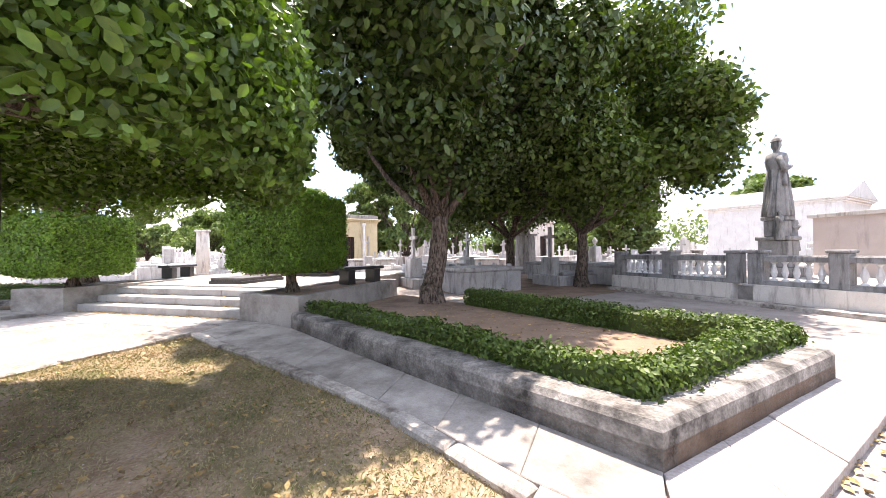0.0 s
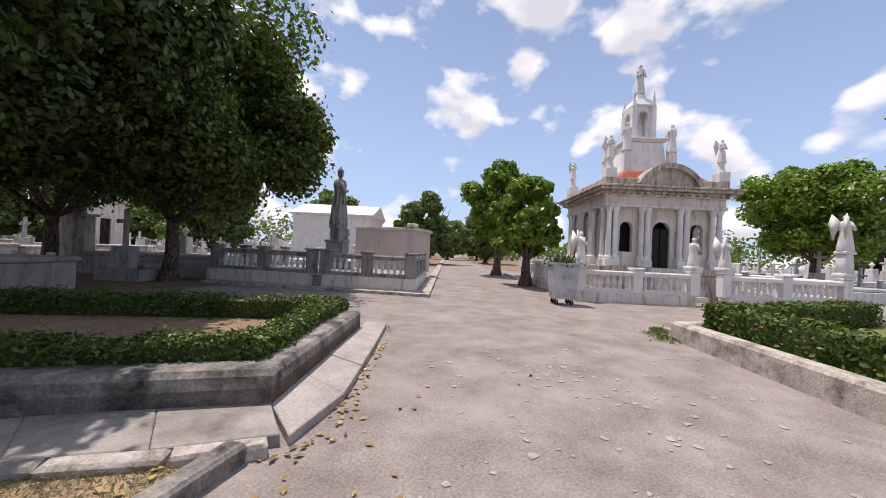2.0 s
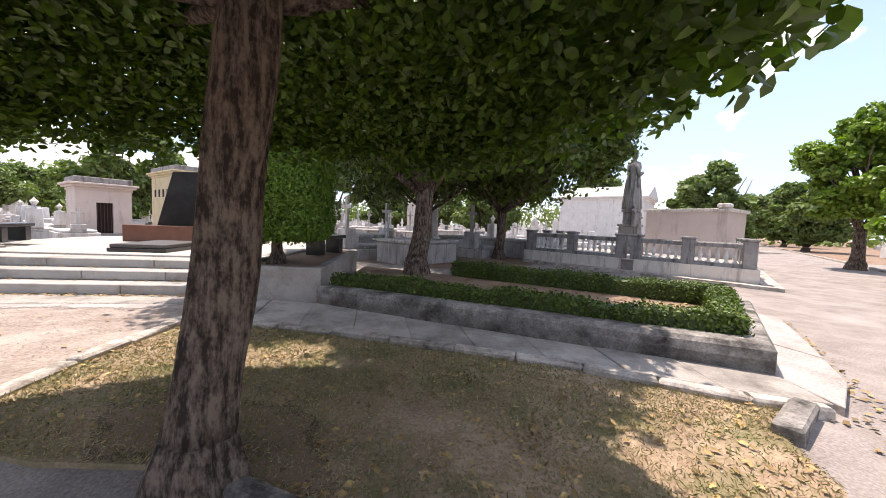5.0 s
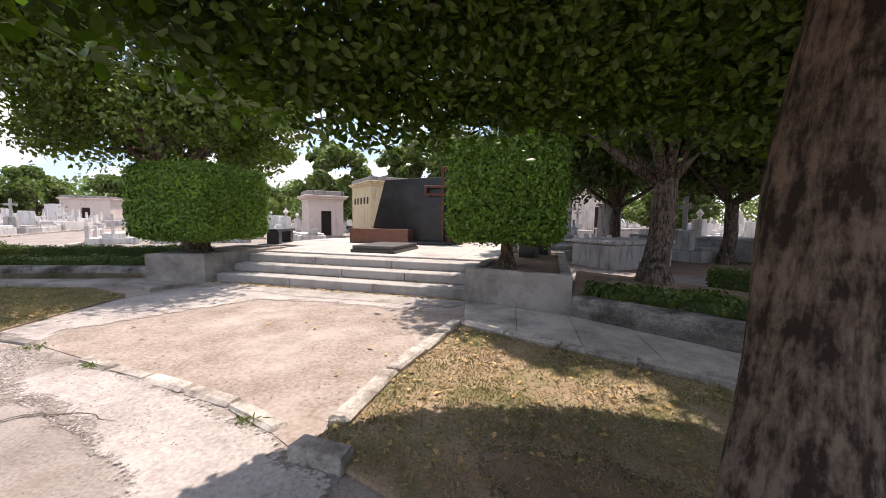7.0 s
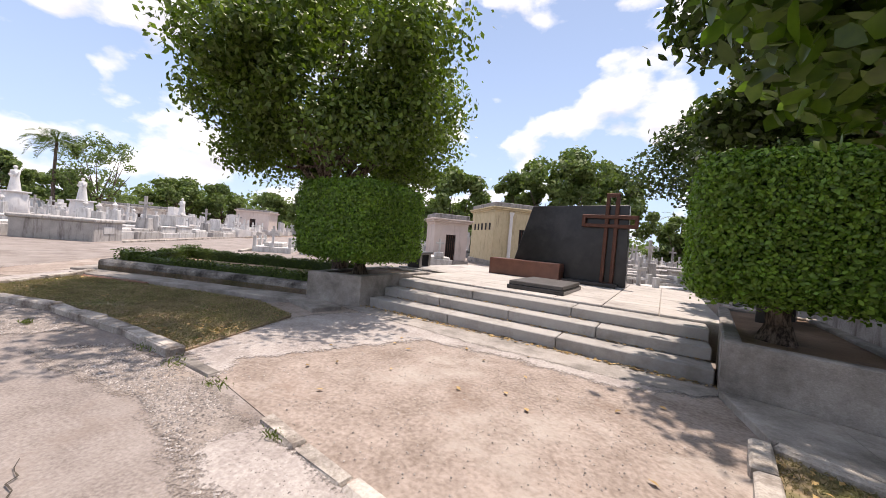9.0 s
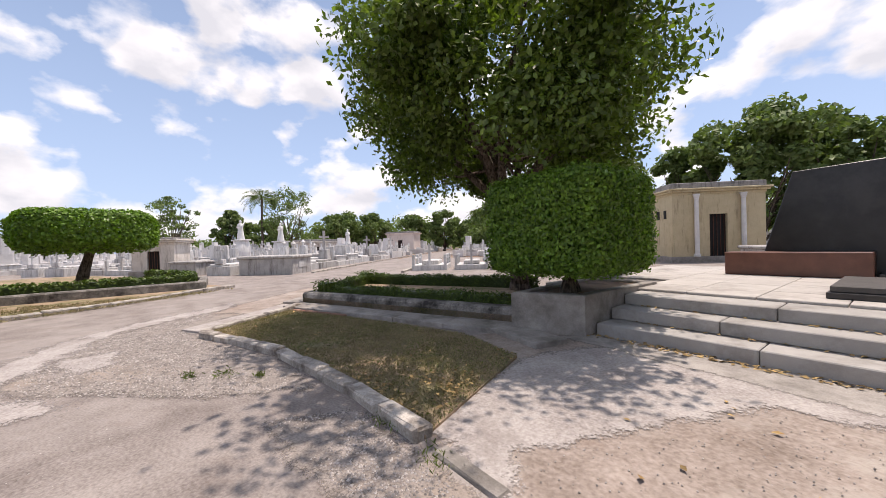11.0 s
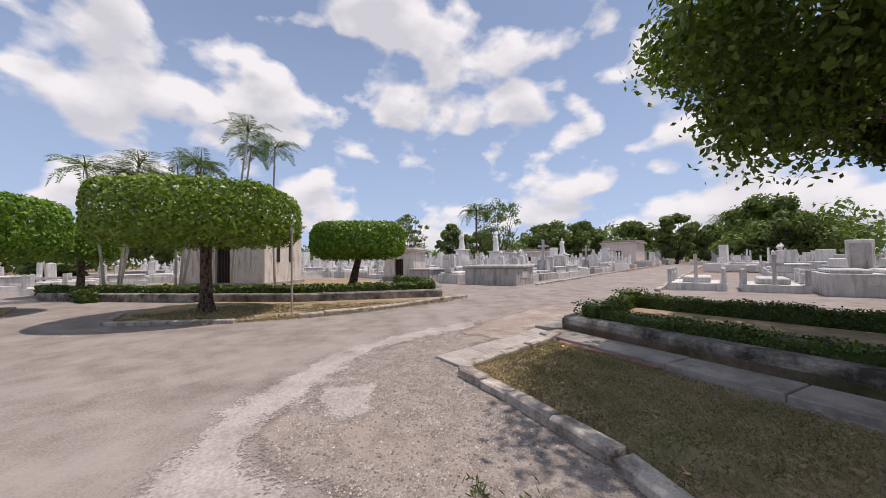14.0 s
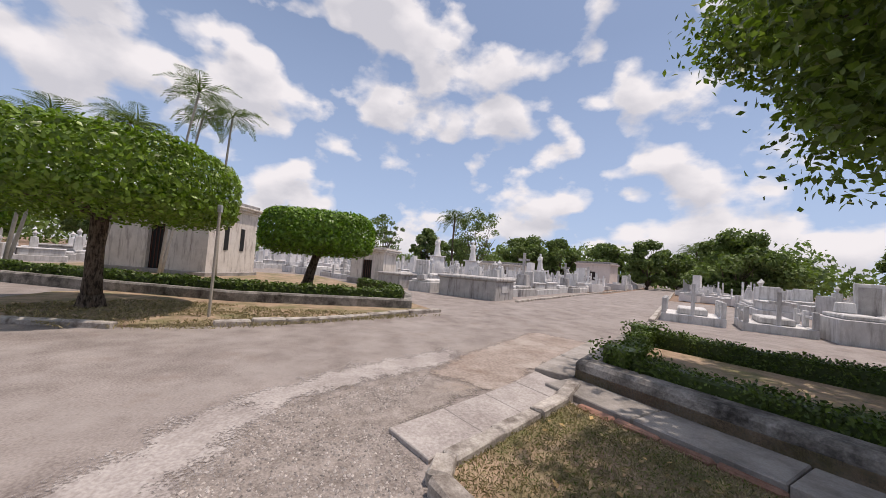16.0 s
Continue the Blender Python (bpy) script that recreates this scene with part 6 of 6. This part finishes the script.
patch("forecourt_patch", "worn pale concrete apron at the foot of the steps", [uv(-0.3, -0.08), uv(6.0, -0.08), uv(6.2, -0.55), uv(3.0, -0.75), uv(0.2, -0.62)], 0.021, CONCRETE, 0.10, 14)
patch("road_patch", "pale cracked slabs at the forecourt's edge", [(-7.9, 5.5), (-6.5, 5.1), (-5.0, 4.2), (-4.6, 4.8), (-5.3, 5.2), (-6.7, 5.7), (-7.8, 6.0)], 0.012, PALECONC, 0.15, 10)
slab_run("old broken concrete edging beside the lawn", [(-15.4, 5.98), (-16.45, 7.75), (-16.95, 8.3)], [(-15.95, 5.76), (-16.95, 7.45), (-17.5, 8.2)], 4, 0.04, PALECONC)
# tree shade put into the ground colour: brown sheet over the greyish path
patch("earth_plot", "brown sheet that darkens the greyish path in the shade under the trees", [(5.0, 14.9), (3.2, 13.6), (0.6, 13.9), (-2.6, 16.5), (-4.2, 20.5), (-2.0, 25.0), (6.0, 25.0), (8.0, 18.0)], 0.008, EARTH, 0.15, 11, 0.3)
# flaked road paint
fl = bmesh.new()
rq = random.Random(12)
for _ in range(170):
    c = Vector((rq.gauss(4.9, 1.5), rq.gauss(2.7, 0.8)))
    n, r = rq.randint(6, 9), rq.uniform(0.008, 0.042)
    ring = [fl.verts.new((c.x + r * rq.uniform(0.5, 1.6) * math.cos(math.tau * i / n), c.y + r * rq.uniform(0.5, 1.3) * math.sin(math.tau * i / n), 0.0065)) for i in range(n)]
    fl.faces.new(ring)
tagged(part("flaked_paint", fl, PALECONC), "flakes of white road paint on the asphalt", "paint", kind="stuff")


def in_poly(P, x, y):
    c = False
    for (x0, y0), (x1, y1) in zip(P, P[1:] + P[:1]):
        if (y0 > y) != (y1 > y) and x < (x1 - x0) * (y - y0) / (y1 - y0) + x0:
            c = not c
    return c


def scatter(poly, n, seed, thin=0.0, freq=1.2):
    """Points inside an outline, thinned out by a noise field."""
    rng = random.Random(seed)
    xs, ys = [p[0] for p in poly], [p[1] for p in poly]
    res = []
    while len(res) < n:
        x, y = rng.uniform(min(xs), max(xs)), rng.uniform(min(ys), max(ys))
        if in_poly(poly, x, y) and noise.noise(Vector((x * freq, y * freq, seed))) > thin - rng.uniform(0, 0.5):
            res.append((x, y))
    return np.array(res)


def blades(label, poly, n, z, seed, size=0.011, thin=0.1, material=None):
    rng = np.random.default_rng(seed)
    p = scatter(poly, n, seed, thin)
    side = rng.normal(0, 1, (n, 3)) * np.array([1, 1, 0.35])
    q = np.column_stack([p, np.full(n, z) + rng.uniform(0.0, 0.022, n)])
    ob = leaf_mesh("grass", q, side, size, material or GRASS, None, rng, long=5.0, tilt=0.3)
    tagged(ob, label, "grass", kind="stuff")


def litter(label, q, seed, size=0.045, material=None):
    rng = np.random.default_rng(seed)
    out = np.tile([0.0, 0.0, 1.0], (len(q), 1))
    tagged(leaf_mesh("fallen_leaves", q, out, size, material or LEAF_DRY, None, rng, long=1.8, tilt=0.22), label, "leaves", kind="stuff")


GREEN_BLADE = mat("green_grass_blade", (0.07, 0.10, 0.025), (0.16, 0.19, 0.06), 2.5, 0.7, 0, 40, island=0.35, trans=0.2)
blades("thin dry straw-coloured grass of the lawn", LAWN_E, 44000, 0.04, 31, 0.0075, -0.1)
blades("sparse green grass in the lawn", LAWN_E, 3500, 0.04, 32, 0.008, 0.45, GREEN_BLADE)
blades("short dry straw-coloured grass of the lawn", LAWN_W, 42000, 0.045, 33, 0.0085, -0.3)
blades("short green grass in the lawn", LAWN_W, 7000, 0.045, 34, 0.0085, 0.15, GREEN_BLADE)
blades("dry grass of the far lawn", [(-22.9, 8.4), (-20.2, 3.3), (-20.0, 1.0), (-22.4, -1.8), (-24.0, 1.0), (-23.0, 4.2)], 7000, 0.055, 35, 0.02, 0.0)


def tufts(label, spots, n, size, seed):
    """Weeds in clumps round some spots."""
    rng = np.random.default_rng(seed)
    q = np.concatenate([rng.normal(0, 1, (n, 3)) * np.array([r, r * 0.6, 0]) + np.array([x, y, 0.02]) for x, y, r in spots])
    q[:, 2] += rng.uniform(0, 0.025, len(q))
    tagged(leaf_mesh("weeds", q, rng.normal(0, 1, (len(q), 3)) * np.array([1, 1, 0.35]), size, GREEN_BLADE, None, rng, long=5.0, tilt=0.3), label, "weeds", kind="stuff")


tufts("tufts of green weeds in the gravel", [(-12.6, 5.7, 0.12), (-12.85, 5.4, 0.07), (-12.2, 6.0, 0.05)], 60, 0.012, 36)
tufts("tufts of green weeds by the kerb", [(8.9, 2.2, 0.2), (9.4, 2.4, 0.25), (9.8, 2.4, 0.15)], 200, 0.018, 37)
tufts("weeds in the cracks of the forecourt kerb", [(-10.2, 6.35, 0.09), (-9.5, 6.3, 0.12), (-8.7, 6.2, 0.08), (-7.6, 5.9, 0.06), (-5.5, 5.3, 0.05)], 60, 0.011, 38)


def spread(poly, n, z, seed, thin=0.0):
    p = scatter(poly, n, seed, thin)
    return np.column_stack([p, np.full(n, z)])


edge = [(1.7, 3.98), (2.25, 3.96), (5.5, 6.6), (5.7, 6.55), (2.4, 3.8), (1.9, 3.75)]
step_foot = [uv(-0.1, -0.02), uv(5.9, -0.02), uv(5.9, -0.22), uv(-0.1, -0.16)]
litter("fallen yellow and brown leaves on the lawn", np.concatenate([spread(LAWN_E, 900, 0.055, 41, 0.0), spread(LAWN_W, 70, 0.07, 42, 0.1), spread([(-11.7, 6.6), (-9.9, 6.5), (-10.2, 8.4), (-10.5, 8.4), (-10.7, 7.2)], 150, 0.06, 43)]), 44, 0.036)
litter("fallen yellow leaves along the kerb", np.concatenate([spread(edge, 110, 0.018, 45, -0.1), spread([(0.8, 3.4), (2.0, 2.8), (4.0, 4.1), (2.2, 3.9)], 22, 0.014, 46)]), 47, 0.04)
litter("fallen brown leaves at the foot of the steps", np.concatenate([spread(step_foot, 420, 0.03, 48, -0.2), spread([uv(0, 0.45), uv(5.8, 0.45), uv(5.8, 0.38), uv(0, 0.38)], 90, 0.215, 49), spread([uv(0, 0.91), uv(5.8, 0.91), uv(5.8, 0.84), uv(0, 0.84)], 70, 0.395, 50)]), 51, 0.038)
litter("fallen leaves on the bed's soil", np.concatenate([spread([(-2.0, 8.9), (2.3, 5.6), (4.2, 7.1), (0.6, 10.3)], 420, 0.235, 52), spread([(-4.5, 8.4), (-4.8, 6.0), (-7, 6.1), (-9.4, 7.0), (-8, 9.4), (-5, 9.0)], 22, 0.028, 53)]), 54, 0.04)


def pebbles(label, P, seed, lo=0.006, hi=0.016):
    """Small stones, four-sided and flattened, in one mesh."""
    rng = np.random.default_rng(seed)
    n = len(P)
    r = rng.uniform(lo, hi, n)[:, None]
    ang = rng.uniform(0, math.tau, n)
    ring = np.stack([np.column_stack([np.cos(ang + k * math.tau / 4), np.sin(ang + k * math.tau / 4), np.zeros(n)]) * r * rng.uniform(0.7, 1.3, (n, 1)) + P for k in range(4)] + [P + np.column_stack([np.zeros(n), np.zeros(n), np.ones(n)]) * r * 0.8], 1)
    base = np.arange(n)[:, None] * 5
    faces = np.concatenate([base + np.array([[k, (k + 1) % 4, 4]]) for k in range(4)]).tolist()
    me = bpy.data.meshes.new("pebbles"); me.from_pydata(ring.reshape(-1, 3).tolist(), [], faces); me.materials.append(PEBBLE)
    tagged(new("pebbles", me), label, "gravel", kind="stuff")


pebbles("loose grey gravel on the worn road", np.concatenate([spread([(-17.6, 6.6), (-17.0, 5.5), (-16.4, 4.7), (-15.6, 4.5), (-14.7, 4.1), (-14.1, 3.85), (-13.5, 4.1), (-12.0, 5.4), (-11.5, 6.2), (-12.9, 6.3), (-15.1, 5.8), (-16.1, 5.8)], 9000, 0.006, 61, -0.1), spread([(-11.0, 5.7), (-8.9, 5.7), (-6.2, 4.9), (-5.2, 5.1), (-6.7, 5.55), (-8.8, 6.15), (-10.6, 6.3)], 3500, 0.006, 62)]), 63, 0.005, 0.015)
pebbles("scattered grit on the asphalt and forecourt", np.concatenate([spread([(-14, 1), (-3, 1), (8, 1), (8, 4), (2.2, 3.7), (-1.5, 2.9), (-5, 4.7), (-12, 4.7)], 3000, 0.002, 64, 0.1), spread([(-9.6, 6.6), (-4.9, 5.4), (-4.4, 8.0), (-9.0, 9.5)], 1600, 0.013, 65, -0.1), spread(LAWN_E, 1500, 0.037, 66)]), 67, 0.003, 0.009)


# ---- cracks in the road ----
def crack(pts, wide=0.016, seed=1, z=0.0135):
    """A jagged dark fissure along a line, widest in its middle."""
    rk = random.Random(seed)
    bm = bmesh.new()
    line = []
    for a, b in zip(pts, pts[1:]):
        a, b = Vector(a), Vector(b)
        n = max(2, int((b - a).length / 0.06))
        for i in range(n):
            line.append(a.lerp(b, i / n) + Vector((rk.uniform(-0.022, 0.022), rk.uniform(-0.022, 0.022))))
    rows = []
    for i, p in enumerate(line):
        d = (line[min(i + 1, len(line) - 1)] - line[max(i - 1, 0)]).normalized()
        w = wide * (0.25 + math.sin(math.pi * i / (len(line) - 1))) * rk.uniform(0.4, 1.3) / 2
        rows.append([bm.verts.new((p.x - d.y * w * s, p.y + d.x * w * s, z)) for s in (1, -1)])
    for q, r in zip(rows, rows[1:]):
        bm.faces.new((q[0], q[1], r[1], r[0]))
    bmesh.ops.recalc_face_normals(bm, faces=bm.faces)
    tagged(part("crack", bm, CRACK), "dark jagged crack in the worn asphalt", "crack", kind="structure")


CRACK = mat("crack_dirt", (0.05, 0.042, 0.035), (0.09, 0.075, 0.06), 8, 0.95, 0.4, 60)
crack([(-8.6, 4.95), (-8.3, 4.85), (-7.7, 4.7), (-7.1, 4.65), (-6.7, 4.45), (-6.3, 4.4), (-5.6, 4.3)], 0.022, 1)
crack([(-6.7, 4.45), (-6.6, 4.1), (-6.7, 3.8), (-6.5, 3.2)], 0.016, 2)
crack([(-7.5, 4.7), (-7.1, 5.15), (-6.7, 5.2), (-6.3, 5.15)], 0.014, 3)
crack([(-13.3, 2.1), (-12.0, 2.8), (-10.8, 3.1), (-9.6, 4.1)], 0.014, 4)
